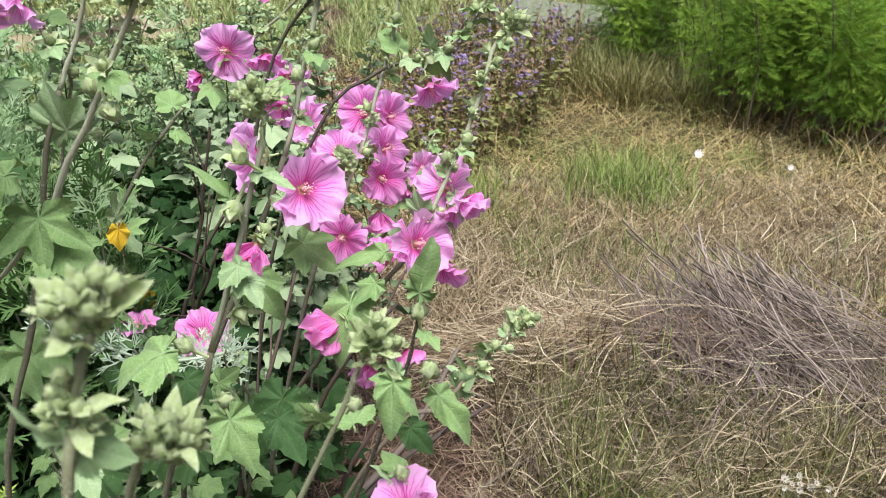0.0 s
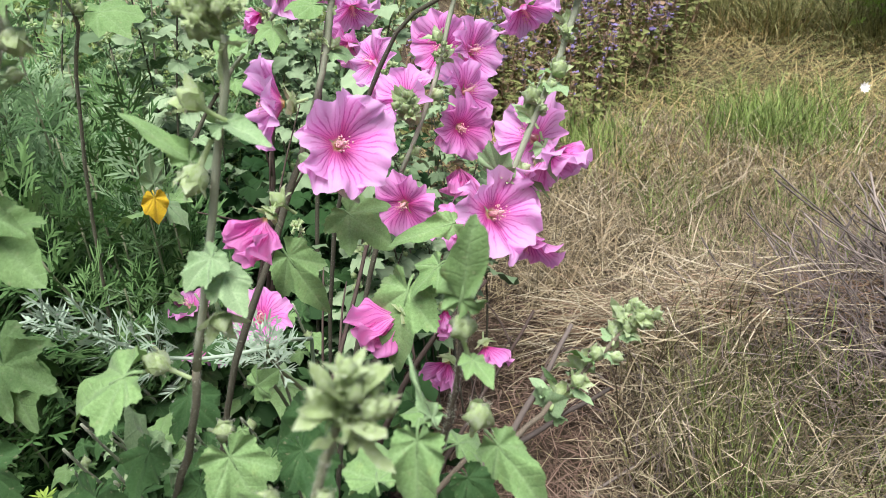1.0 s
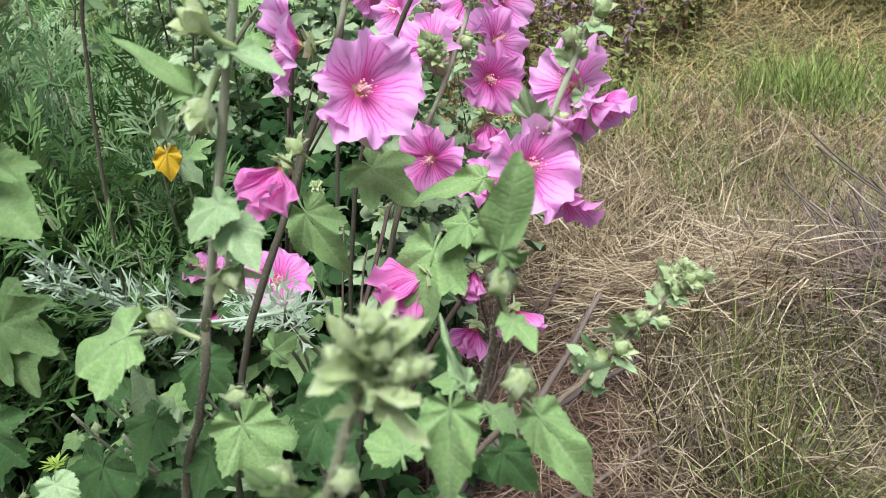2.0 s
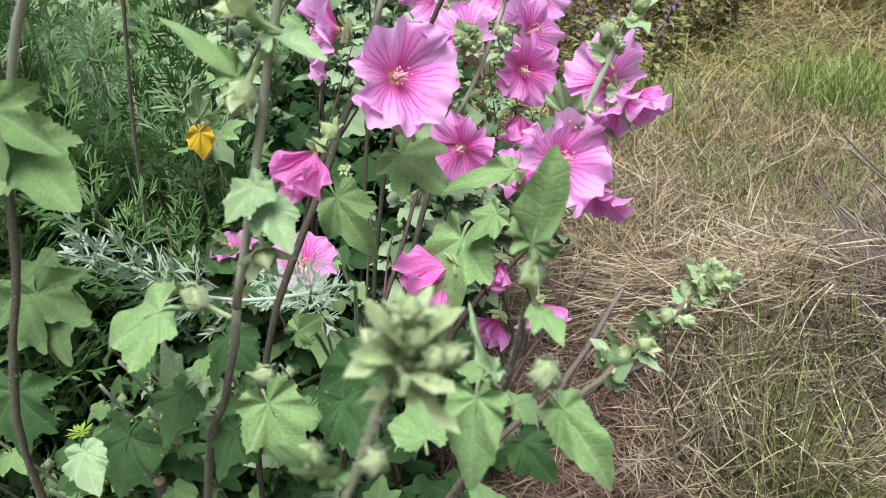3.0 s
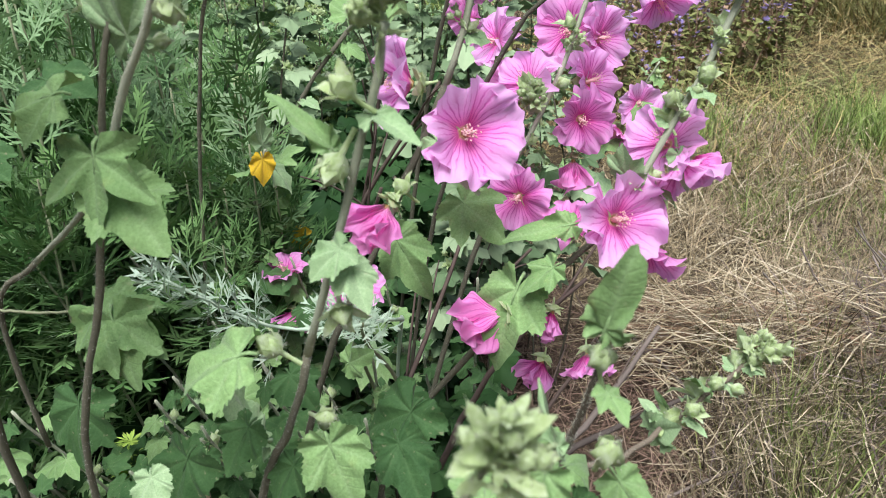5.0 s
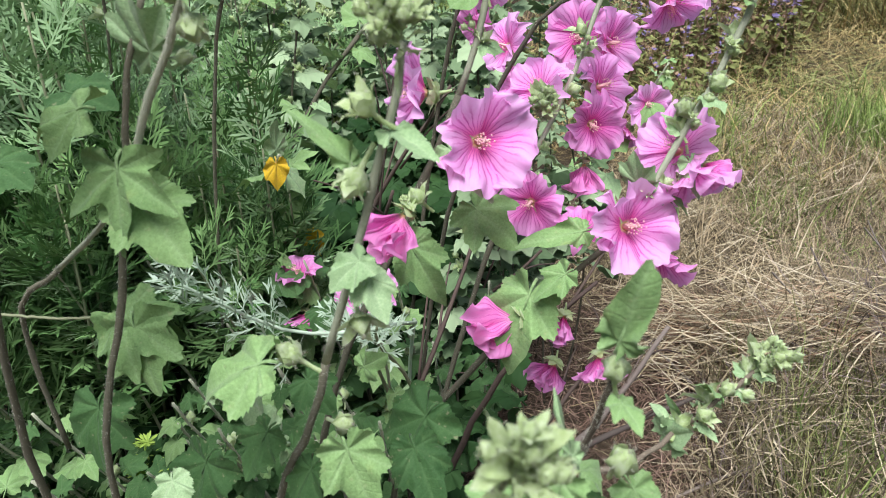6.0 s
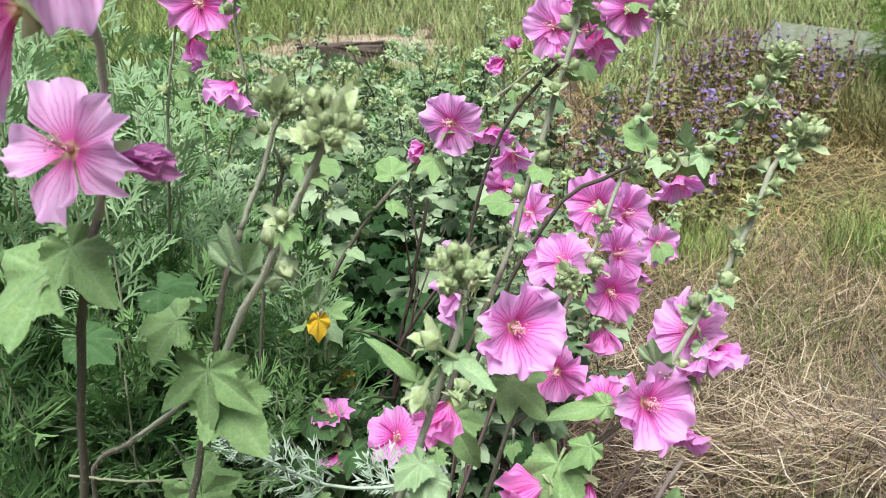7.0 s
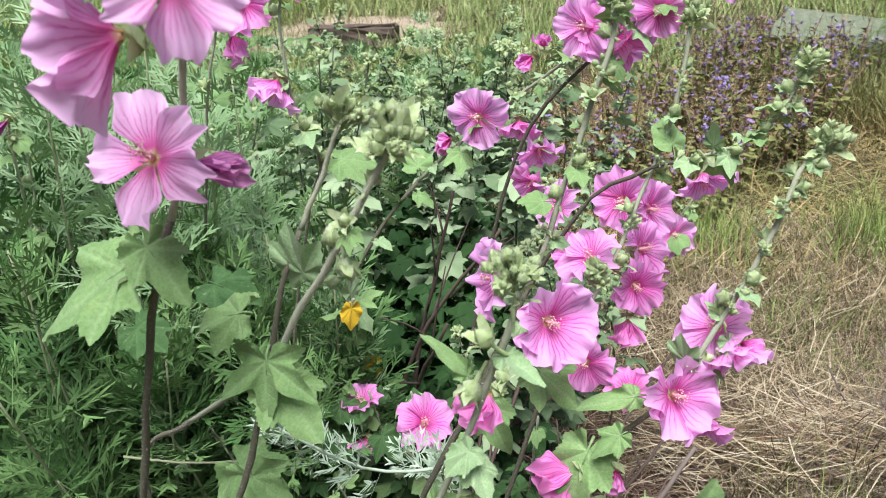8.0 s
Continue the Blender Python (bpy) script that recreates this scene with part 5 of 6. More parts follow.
bud_at(a, (-0.138, 0.64, 0.885), (-0.5, -0.3, 0.6), 0.018, 2)
bud_at(a, (-0.206, 0.649, 0.711), (-0.6, -0.2, 0.5), 0.02, 1)
bud_at(a, (-0.179, 0.668, 0.644), (0.7, -0.3, 0.3), 0.019, 0)
bud_at(a, (-0.150, 0.645, 0.745), (0.4, -0.6, -0.3), 0.018, 2)
leaf_at(a, (-0.152, 0.652, 0.846), (-0.179, 0.640, 0.880), (0.30, -0.60, 0.74), "long", False, 0, 0.72)
leaf_at(a, (-0.126, 0.65, 0.868), (-0.094, 0.63, 0.866), (0.1, -0.5, 0.9), "long", True)
leaf_at(a, (-0.148, 0.645, 0.789), (-0.162, 0.628, 0.777), (-0.2, -0.6, 0.7), "broad", True, 0, 0.8)
leaf_at(a, (-0.145, 0.65, 0.775), (-0.128, 0.633, 0.758), (0.2, -0.6, 0.8), "three", True)
leaf_at(a, (-0.216, 0.63, 0.712), (-0.266, 0.615, 0.695), (-0.1, -0.45, 0.9), "three", False, 1, 1.15)
leaf_at(a, (-0.268, 0.715, 0.572), (-0.293, 0.700, 0.630), (-0.75, -0.6, 0.2), "three", True)
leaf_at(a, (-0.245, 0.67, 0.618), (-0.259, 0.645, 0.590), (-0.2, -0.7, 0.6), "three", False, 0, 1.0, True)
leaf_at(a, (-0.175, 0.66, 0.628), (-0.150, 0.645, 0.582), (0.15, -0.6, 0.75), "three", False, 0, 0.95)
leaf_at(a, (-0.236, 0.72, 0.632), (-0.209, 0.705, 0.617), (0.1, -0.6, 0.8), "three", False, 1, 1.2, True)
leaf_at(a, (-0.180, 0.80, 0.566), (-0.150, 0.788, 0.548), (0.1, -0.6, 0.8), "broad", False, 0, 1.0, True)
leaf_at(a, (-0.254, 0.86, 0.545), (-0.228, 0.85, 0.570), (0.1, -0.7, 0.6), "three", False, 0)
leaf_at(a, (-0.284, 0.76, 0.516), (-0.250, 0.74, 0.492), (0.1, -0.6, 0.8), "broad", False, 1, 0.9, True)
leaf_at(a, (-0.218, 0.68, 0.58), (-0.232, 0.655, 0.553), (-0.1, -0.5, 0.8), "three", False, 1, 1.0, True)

# stem with the largest open flower
b = mallow_stem([(-0.36, 0.88, 0.0), (-0.30, 0.82, 0.40), (-0.252, 0.81, 0.58), (-0.204, 0.84, 0.70), (-0.176, 0.87, 0.775), (-0.155, 0.89, 0.84), (-0.139, 0.90, 0.905), (-0.12, 0.92, 0.986), (-0.106, 0.935, 1.048), (-0.109, 0.94, 1.075)], "flowering", 0.0042, 0.0030, 9, 0.60, 2, 0.020, 0.9, 0.0, STALK, 1.0)
bud_cluster(b, (-0.110, 0.94, 1.083), (-0.05, -0.1, 1), 0.034, 12, 2, 7)
flower(b, (-0.139, 0.864, 0.789), (0.60, -0.74, 0.30), 0.0475, 60, "cup", 15, 1, "large open pink flower with dark veins")
flower(b, (-0.186, 0.876, 0.822), (-0.88, -0.42, 0.05), 0.046, 52, "fresh", 40, 2)
furled(b, (-0.165, 0.76, 0.765), (-0.5, -0.5, -0.55), 0.036, "soft", 3, "crumpled closing pink flower")
bud_at(b, (-0.158, 0.77, 0.778), (-0.3, -0.2, 0.5), 0.016, 3)
leaf_at(b, (-0.199, 0.862, 0.686), (-0.166, 0.845, 0.640), (0.15, -0.75, 0.5), "three", False, 1, 0.9)
leaf_at(b, (-0.150, 0.90, 0.712), (-0.105, 0.885, 0.690), (0.1, -0.5, 0.85), "five", False, 0)
leaf_at(b, (-0.163, 0.87, 0.778), (-0.118, 0.84, 0.752), (0.2, -0.5, 0.8), "long", True)

# stem behind it with a bunch of flowers near its top
c = mallow_stem([(-0.30, 1.02, 0.0), (-0.23, 0.97, 0.35), (-0.194, 0.98, 0.498), (-0.168, 1.01, 0.61), (-0.14, 1.04, 0.69), (-0.109, 1.07, 0.76), (-0.083, 1.10, 0.845), (-0.055, 1.12, 0.95), (-0.048, 1.13, 1.04)], "flowering", 0.0040, 0.0028, 10, 0.55, 3, 0.021, 0.9, 0.0, STALK, 1.0)
bud_cluster(c, (-0.047, 1.13, 1.055), (0, -0.1, 1), 0.032, 11, 3, 7)
bud_cluster(c, (-0.110, 1.00, 0.785), (0.1, -0.6, 0.7), 0.034, 10, 4, 5)
flower(c, (-0.080, 1.106, 0.733), (0.50, -0.82, 0.08), 0.040, 58, "deep", 0, 4)
flower(c, (-0.082, 1.165, 0.757), (0.62, -0.30, 0.35), 0.046, 58, "fresh", 20, 5)
furled(c, (-0.083, 1.104, 0.686), (0.15, -0.4, -0.9), 0.036, "soft", 6)
flower(c, (-0.128, 1.07, 0.775), (-0.35, -0.55, 0.70), 0.042, 62, "fresh", 0, 7)
flower(c, (-0.115, 1.23, 0.800), (-0.15, -0.95, 0.15), 0.044, 70, "deep", 30, 8)
flower(c, (-0.082, 1.22, 0.795), (0.70, -0.45, 0.20), 0.046, 56, "fresh", 10, 9)
flower(c, (-0.018, 1.25, 0.842), (0.40, -0.45, -0.75), 0.046, 48, "fresh", 50, 10)
flower(c, (-0.150, 1.10, 0.765), (-0.5, -0.6, 0.3), 0.034, 60, "deep", 15, 11)
flower(c, (-0.195, 1.20, 0.790), (-0.6, -0.6, 0.3), 0.038, 70, "fresh", 15, 12)


# low stem far behind the bunch, with two flowers
cc = mallow_stem([(-0.28, 1.86, 0.0), (-0.20, 1.84, 0.28), (-0.11, 1.82, 0.46), (-0.06, 1.80, 0.58), (-0.03, 1.80, 0.64)], "flowering", 0.0034, 0.002, 12, 0.3, 63, 0.045, 0.6)
flower(cc, (-0.061, 1.786, 0.560), (0.25, -0.80, 0.30), 0.048, 58, "fresh", 10, 61)
flower(cc, (-0.094, 1.790, 0.508), (-0.30, -0.60, -0.60), 0.044, 50, "deep", 40, 62)

# leaning stem with flowers and a bud cluster over the dry grass
d = mallow_stem([(-0.30, 0.94, 0.0), (-0.24, 0.90, 0.38), (-0.147, 0.895, 0.547), (-0.085, 0.897, 0.63), (-0.024, 0.905, 0.70), (0.018, 0.925, 0.785), (0.055, 0.953, 0.876), (0.068, 0.97, 0.925), (0.088, 0.98, 0.95)], "flowering", 0.0043, 0.0030, 9, 0.58, 4, 0.019, 1.0, 0.0, STALK, 1.1)
bud_cluster(d, (0.093, 0.98, 0.957), (0.5, 0, 0.8), 0.036, 13, 5, 7)
flower(d, (-0.018, 0.895, 0.714), (0.62, -0.67, 0.38), 0.047, 60, "cup", 5, 13)
flower(d, (0.012, 0.93, 0.68), (-0.2, -0.6, -0.6), 0.038, 55, "deep", 5, 14)
flower(d, (-0.060, 0.955, 0.672), (-0.05, -0.45, 0.80), 0.032, 42, "deep", 5, 15)
flower(d, (-0.112, 0.961, 0.698), (-0.10, -0.96, 0.08), 0.034, 76, "deep", 35, 16)
flower(d, (0.018, 0.958, 0.762), (-0.45, -0.60, 0.55), 0.044, 60, "fresh", 5, 17)
flower(d, (0.030, 0.940, 0.755), (0.40, -0.50, -0.70), 0.044, 52, "fresh", 60, 18)
furled(d, (0.040, 0.945, 0.757), (1.0, -0.2, -0.05), 0.024, "fresh", 19)
bud_at(d, (0.018, 0.925, 0.812), (0.1, -0.5, 0.6), 0.020, 0)
bud_at(d, (0.042, 0.935, 0.832), (0.4, -0.4, 0.6), 0.019, 1)
furled(d, (-0.100, 0.853, 0.632), (-0.85, -0.35, -0.35), 0.042, "soft", 20, "crumpled fading pink flower")
furled(d, (-0.062, 0.88, 0.625), (-0.1, -0.3, -0.9), 0.03, "deep", 21)
flower(d, (-0.030, 0.90, 0.575), (0.3, -0.3, -0.8), 0.03, 40, "deep", 5, 22)
furled(d, (-0.080, 0.95, 0.522), (-0.3, -0.3, -0.8), 0.034, "deep", 23)
leaf_at(d, (-0.052, 0.895, 0.705), (-0.104, 0.865, 0.700), (0.1, -0.7, 0.7), "long", False, 0, 0.85)
leaf_at(d, (0.028, 0.93, 0.763), (0.040, 0.915, 0.738), (0.3, -0.85, 0.3), "three", True, 0, 0.8)
leaf_at(d, (-0.010, 0.905, 0.750), (-0.017, 0.895, 0.778), (-0.2, -0.9, 0.3), "broad", True, 0, 0.9)
leaf_at(d, (-0.090, 0.86, 0.655), (-0.105, 0.82, 0.600), (0.0, -0.7, 0.6), "three", False, 1)
leaf_at(d, (-0.06, 0.86, 0.68), (-0.085, 0.845, 0.66), (0.0, -0.5, 0.8), "three", False, 0)

for i, p in enumerate(((-0.005, 0.908, 0.742), (0.024, 0.925, 0.80), (0.046, 0.943, 0.852), (0.060, 0.955, 0.90))):
    bud_cluster(d, p, (0.4, -0.5, 0.6), 0.026, 3, 40 + i, 0)
for i, p in enumerate(((-0.148, 0.89, 0.87), (-0.128, 0.91, 0.95), (-0.112, 0.925, 1.02))):
    bud_cluster(b, p, (-0.4, -0.5, 0.6), 0.024, 3, 50 + i, 0)
for i, p in enumerate(((-0.09, 1.08, 0.82), (-0.065, 1.105, 0.90), (-0.052, 1.12, 0.98))):
    bud_cluster(c, p, (0.4, -0.5, 0.6), 0.026, 3, 60 + i, 0)

# twig with a bud that carries an upright leaf
e = mallow_stem([(-0.17, 0.80, 0.0), (-0.09, 0.71, 0.42), (-0.035, 0.67, 0.61), (-0.012, 0.64, 0.683), (0.003, 0.624, 0.752)], "budding", 0.0030, 0.0022, 3, 0.55, 5, 0.026, 0.3, 0.0, STALK_DARK)
bud_at(e, (0.004, 0.62, 0.763), (0, -0.2, 1), 0.018, 0)
leaf_at(e, (0.005, 0.618, 0.779), (0.014, 0.608, 0.828), (-0.25, -0.92, 0.10), "long", False, 0, 0.95)

# low branch that ends over the straw
f = mallow_stem([(-0.22, 0.80, 0.0), (-0.10, 0.71, 0.45), (-0.024, 0.72, 0.583), (0.013, 0.74, 0.593), (0.046, 0.77, 0.611), (0.075, 0.79, 0.636), (0.098, 0.808, 0.653)], "budding", 0.0034, 0.0022, 7, 0.66, 6, 0.021, 0.9, 0.0, STALK_DARK, 1.1)
bud_cluster(f, (0.105, 0.812, 0.660), (0.8, 0, 0.5), 0.032, 11, 7, 6)
bud_at(f, (0.014, 0.60, 0.720), (0.3, -0.3, 0.8), 0.020, 0)
leaf_at(f, (-0.013, 0.570, 0.725), (-0.014, 0.550, 0.683), (0.0, -0.75, 0.65), "ovate", False, 0, 0.88)
leaf_at(f, (-0.012, 0.600, 0.716), (-0.028, 0.610, 0.748), (-0.3, -0.85, 0.4), "long", True, 0, 0.6)
leaf_at(f, (-0.052, 0.610, 0.660), (-0.066, 0.652, 0.660), (0.0, -0.45, 0.88), "three", False, 0, 1.0)
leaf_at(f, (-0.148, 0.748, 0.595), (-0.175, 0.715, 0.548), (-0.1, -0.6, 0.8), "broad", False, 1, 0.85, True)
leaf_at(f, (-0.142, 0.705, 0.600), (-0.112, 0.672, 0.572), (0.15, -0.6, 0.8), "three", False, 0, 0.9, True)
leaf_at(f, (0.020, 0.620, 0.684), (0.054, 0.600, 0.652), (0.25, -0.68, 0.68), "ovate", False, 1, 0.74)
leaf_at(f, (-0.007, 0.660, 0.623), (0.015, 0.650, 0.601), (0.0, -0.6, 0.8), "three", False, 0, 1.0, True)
leaf_at(f, (0.034, 0.775, 0.60), (0.050, 0.75, 0.62), (0.2, -0.8, 0.4), "three", True)
leaf_at(f, (0.050, 0.79, 0.605), (0.032, 0.78, 0.628), (-0.5, -0.7, 0.4), "long", True)

# nearest stem with its crowded head
g = mallow_stem([(-0.20, 0.62, 0.0), (-0.13, 0.53, 0.50), (-0.043, 0.50, 0.74), (-0.030, 0.50, 0.775), (-0.020, 0.498, 0.795)], "budding", 0.0028, 0.0020, 0, 0.5, 7, 0.03, 0.0, 0.0, STALK_GREEN)
bud_cluster(g, (-0.019, 0.497, 0.800), (0.15, -0.1, 1), 0.036, 9, 8, 16)
bud_at(g, (-0.030, 0.488, 0.758), (0.4, -0.3, 0.6), 0.013, 0)
bud_at(g, (-0.062, 0.50, 0.745), (-0.6, -0.2, 0.8), 0.012, 1)
leaf_at(g, (-0.056, 0.50, 0.735), (-0.070, 0.49, 0.752), (-0.5, -0.7, 0.4), "three", False)

# two stems beside the camera's start
h = mallow_stem([(-0.26, 0.48, 0.0), (-0.18, 0.34, 0.55), (-0.126, 0.305, 0.80), (-0.116, 0.315, 0.87), (-0.108, 0.32, 0.895)], "budding", 0.0036, 0.0026, 0, 0.5, 8, 0.03, 0.0, 0.0, STALK_GREEN)
bud_cluster(h, (-0.106, 0.32, 0.905), (0.1, -0.1, 1), 0.032, 15, 9, 9)
bud_cluster(h, (-0.118, 0.31, 0.868), (-0.2, -0.2, 1), 0.026, 6, 10, 5)
leaf_at(h, (-0.122, 0.31, 0.85), (-0.142, 0.305, 0.868), (-0.5, -0.7, 0.4), "long", True)
leaf_at(h, (-0.118, 0.315, 0.846), (-0.096, 0.318, 0.836), (0.3, -0.7, 0.6), "three", True)
k = mallow_stem([(-0.24, 0.52, 0.0), (-0.19, 0.40, 0.50), (-0.125, 0.362, 0.78), (-0.105, 0.36, 0.81)], "budding", 0.0036, 0.0026, 0, 0.5, 9, 0.03, 0.0, 0.0, STALK_GREEN)
bud_cluster(k, (-0.100, 0.36, 0.818), (0.2, -0.1, 1), 0.036, 15, 11, 8)

# forked stem with the star-shaped leaf
m1 = mallow_stem([(-0.50, 0.78, 0.0), (-0.44, 0.70, 0.40), (-0.398, 0.67, 0.583), (-0.358, 0.67, 0.694), (-0.325, 0.668, 0.80), (-0.292, 0.665, 0.864), (-0.259, 0.66, 0.913), (-0.233, 0.655, 0.959), (-0.206, 0.65, 1.005)], "budding", 0.0042, 0.0028, 5, 0.70, 10, 0.018, 0.9, 0.0, STALK, 0.9)
bud_cluster(m1, (-0.204, 0.65, 1.012), (0.3, 0, 1), 0.038, 14, 12, 8)
stalk_part(m1, [(-0.324, 0.668, 0.80), (-0.311, 0.67, 0.867), (-0.295, 0.68, 0.923), (-0.277, 0.69, 0.968), (-0.261, 0.69, 1.009)], 0.003, 0.0022)
bud_cluster(m1, (-0.260, 0.69, 1.014), (0.2, 0, 1), 0.034, 8, 14, 9)
leaf_at(m1, (-0.317, 0.657, 0.824), (-0.309, 0.632, 0.775), (0.0, -0.50, 0.86), "star", False, 0, 1.0)
leaf_at(m1, (-0.312, 0.663, 0.800), (-0.268, 0.645, 0.772), (0.15, -0.45, 0.88), "three", False, 0, 1.1)
leaf_at(m1, (-0.290, 0.675, 0.895), (-0.300, 0.665, 0.935), (-0.1, -0.85, 0.4), "broad", True)
leaf_at(m1, (-0.34, 0.66, 0.86), (-0.385, 0.65, 0.85), (0.0, -0.6, 0.8), "five", False, 1)
bud_at(m1, (-0.238, 0.648, 0.916), (0.4, -0.3, -0.7), 0.019, 1)
leaf_at(m1, (-0.392, 0.74, 0.655), (-0.385, 0.715, 0.602), (0.0, -0.6, 0.8), "three", False, 1, 1.0, True)

leaf_at(m1, (-0.388, 0.705, 0.672), (-0.335, 0.690, 0.666), (0.0, -0.45, 0.9), "broad", False, 1, 1.0)
leaf_at(m1, (-0.374, 0.700, 0.668), (-0.350, 0.680, 0.620), (0.1, -0.75, 0.6), "broad", False, 0, 0.95)
leaf_at(m1, (-0.392, 0.715, 0.640), (-0.372, 0.700, 0.605), (0.0, -0.7, 0.6), "three", False, 1, 1.0, True)
stalk_part(m1, [(-0.53, 0.74, 0.47), (-0.513, 0.72, 0.642), (-0.45, 0.71, 0.70), (-0.378, 0.70, 0.761), (-0.335, 0.675, 0.81)], 0.0032, 0.0026)
stalk_part(m1, [(-0.52, 0.70, 0.655), (-0.46, 0.715, 0.652), (-0.40, 0.735, 0.655)], 0.0016, 0.0013, STALK_GREEN)
leaf_at(m1, (-0.335, 0.705, 0.535), (-0.352, 0.68, 0.485), (0.0, -0.6, 0.8), "broad", False, 0, 0.9, True)
leaf_at(m1, (-0.481, 0.745, 0.53), (-0.475, 0.71, 0.475), (0.0, -0.5, 0.85), "broad", False, 1, 0.9, True)
leaf_at(m1, (-0.305, 0.63, 0.59), (-0.288, 0.61, 0.572), (0.0, -0.6, 0.8), "three", True)
leaf_at(m1, (-0.404, 0.72, 0.85), (-0.352, 0.70, 0.855), (0.0, -0.5, 0.85), "three", False, 0, 0.9, True)
leaf_at(m1, (-0.52, 0.745, 0.775), (-0.482, 0.735, 0.764), (0.0, -0.5, 0.85), "broad", False, 0, 1.0, True)

# tall stem with the big flowers at eye height
n1 = mallow_stem([(-0.56, 0.76, 0.0), (-0.49, 0.67, 0.5), (-0.425, 0.63, 0.738), (-0.373, 0.61, 0.895), (-0.347, 0.616, 0.976), (-0.319, 0.60, 1.059), (-0.300, 0.555, 1.12), (-0.285, 0.54, 1.17)], "flowering", 0.0045, 0.0026, 0, 0.36, 11, 0.036, 0.3, 0.03, STALK, 0.2, 0.46)
flower(n1, (-0.340, 0.588, 1.002), (0.10, -0.80, 0.45), 0.043, 78, "parted", 30, 24, "open pink flower with separate notched petals")
flower(n1, (-0.300, 0.530, 1.084), (-0.80, -0.50, -0.18), 0.051, 46, "pale", 0, 25)
flower(n1, (-0.243, 0.50, 1.112), (0.78, -0.60, 0.06), 0.033, 74, "parted", 30, 26)
flower(n1, (-0.305, 0.51, 1.14), (-0.4, -0.8, 0.1), 0.046, 72, "pale", 55, 27)
furled(n1, (-0.325, 0.606, 0.994), (1.0, -0.10, -0.03), 0.046, "wilt", 28, "wilted dark purple rolled flower")
leaf_at(n1, (-0.230, 0.458, 1.146), (-0.248, 0.444, 1.108), (0.3, -0.55, 0.78), "long", True, 0, 0.6)
leaf_at(n1, (-0.388, 0.60, 0.915), (-0.452, 0.570, 0.870), (-0.10, -0.60, 0.78), "three", False, 0, 1.15)
leaf_at(n1, (-0.366, 0.600, 0.934), (-0.326, 0.585, 0.908), (0.15, -0.45, 0.88), "three", False, 0, 0.9)
bud_at(n1, (-0.383, 0.605, 0.915), (-0.7, -0.2, 0.4), 0.02, 3)

# far branches that lean to the right, with flowers
p1 = mallow_stem([(-0.66, 1.28, 0.0), (-0.62, 1.25, 0.40), (-0.555, 1.29, 0.60), (-0.467, 1.34, 0.746), (-0.354, 1.36, 0.86), (-0.275, 1.38, 0.925), (-0.18, 1.30, 1.0)], "flowering", 0.005, 0.0025, 22, 0.35, 12, 0.038, 0.5, 0.0, STALK, 0.8)
flower(p1, (-0.350, 1.33, 0.878), (-0.1, -0.95, 0.1), 0.048, 76, "fresh", 0, 29)
furled(p1, (-0.400, 1.35, 0.835), (-0.5, -0.4, -0.4), 0.035, "deep", 30)
flower(p1, (-0.248, 1.30, 0.845), (0.2, -0.5, -0.5), 0.04, 58, "fresh", 10, 31)
flower(p1, (-0.292, 1.35, 0.872), (0.1, -0.4, -0.7), 0.04, 50, "deep", 10, 32)
flower(p1, (-0.182, 1.24, 1.024), (-0.3, -0.9, 0.2), 0.045, 74, "fresh", 10, 33)
flower(p1, (-0.150, 1.25, 1.018), (0.3, -0.8, 0.2), 0.045, 72, "deep", 40, 34)
flower(p1, (-0.135, 1.26, 1.0), (0.6, -0.5, -0.4), 0.04, 55, "deep", 40, 35)
furled(p1, (-0.262, 1.30, 0.975), (-0.5, -0.4, -0.5), 0.032, "deep", 36)
furled(p1, (-0.247, 1.30, 0.99), (0.1, -0.6, 0.5), 0.026, "deep", 37)
q1 = mallow_stem([(-0.42, 1.32, 0.0), (-0.34, 1.30, 0.55), (-0.27, 1.27, 0.85), (-0.17, 1.24, 0.985), (-0.085, 1.235, 1.06), (-0.02, 1.24, 1.10), (0.02, 1.24, 1.13)], "flowering", 0.004, 0.002, 16, 0.45, 13, 0.034, 0.6, 0.03, STALK, 0.9)
flower(q1, (-0.090, 1.225, 1.048), (-0.1, -0.9, -0.05), 0.036, 72, "deep", 0, 38, "pink flower with a dark red eye")
flower(q1, (-0.054, 1.25, 1.085), (-0.4, -0.8, 0.0), 0.036, 62, "deep", 20, 39)
flower(q1, (-0.020, 1.25, 1.108), (0.3, -0.8, 0.1), 0.05, 70, "fresh", 20, 40)
flower(q1, (-0.04, 1.24, 1.125), (-0.3, -0.8, 0.5), 0.045, 70, "fresh", 50, 41)
flower(q1, (-0.25, 1.28, 0.80), (-0.3, -0.7, -0.3), 0.034, 55, "deep", 50, 42)
r1_ = mallow_stem([(-0.34, 1.16, 0.0), (-0.26, 1.12, 0.55), (-0.16, 1.10, 0.81), (-0.08, 1.10, 0.88), (-0.02, 1.10, 0.903), (0.03, 1.10, 0.926), (0.06, 1.10, 0.967), (0.072, 1.10, 1.0)], "budding", 0.0035, 0.0018, 14, 0.5, 14, 0.03, 0.9, 0.0, STALK, 1.0)
bud_cluster(r1_, (0.075, 1.098, 1.012), (0.2, 0, 1), 0.032, 11, 13, 7)

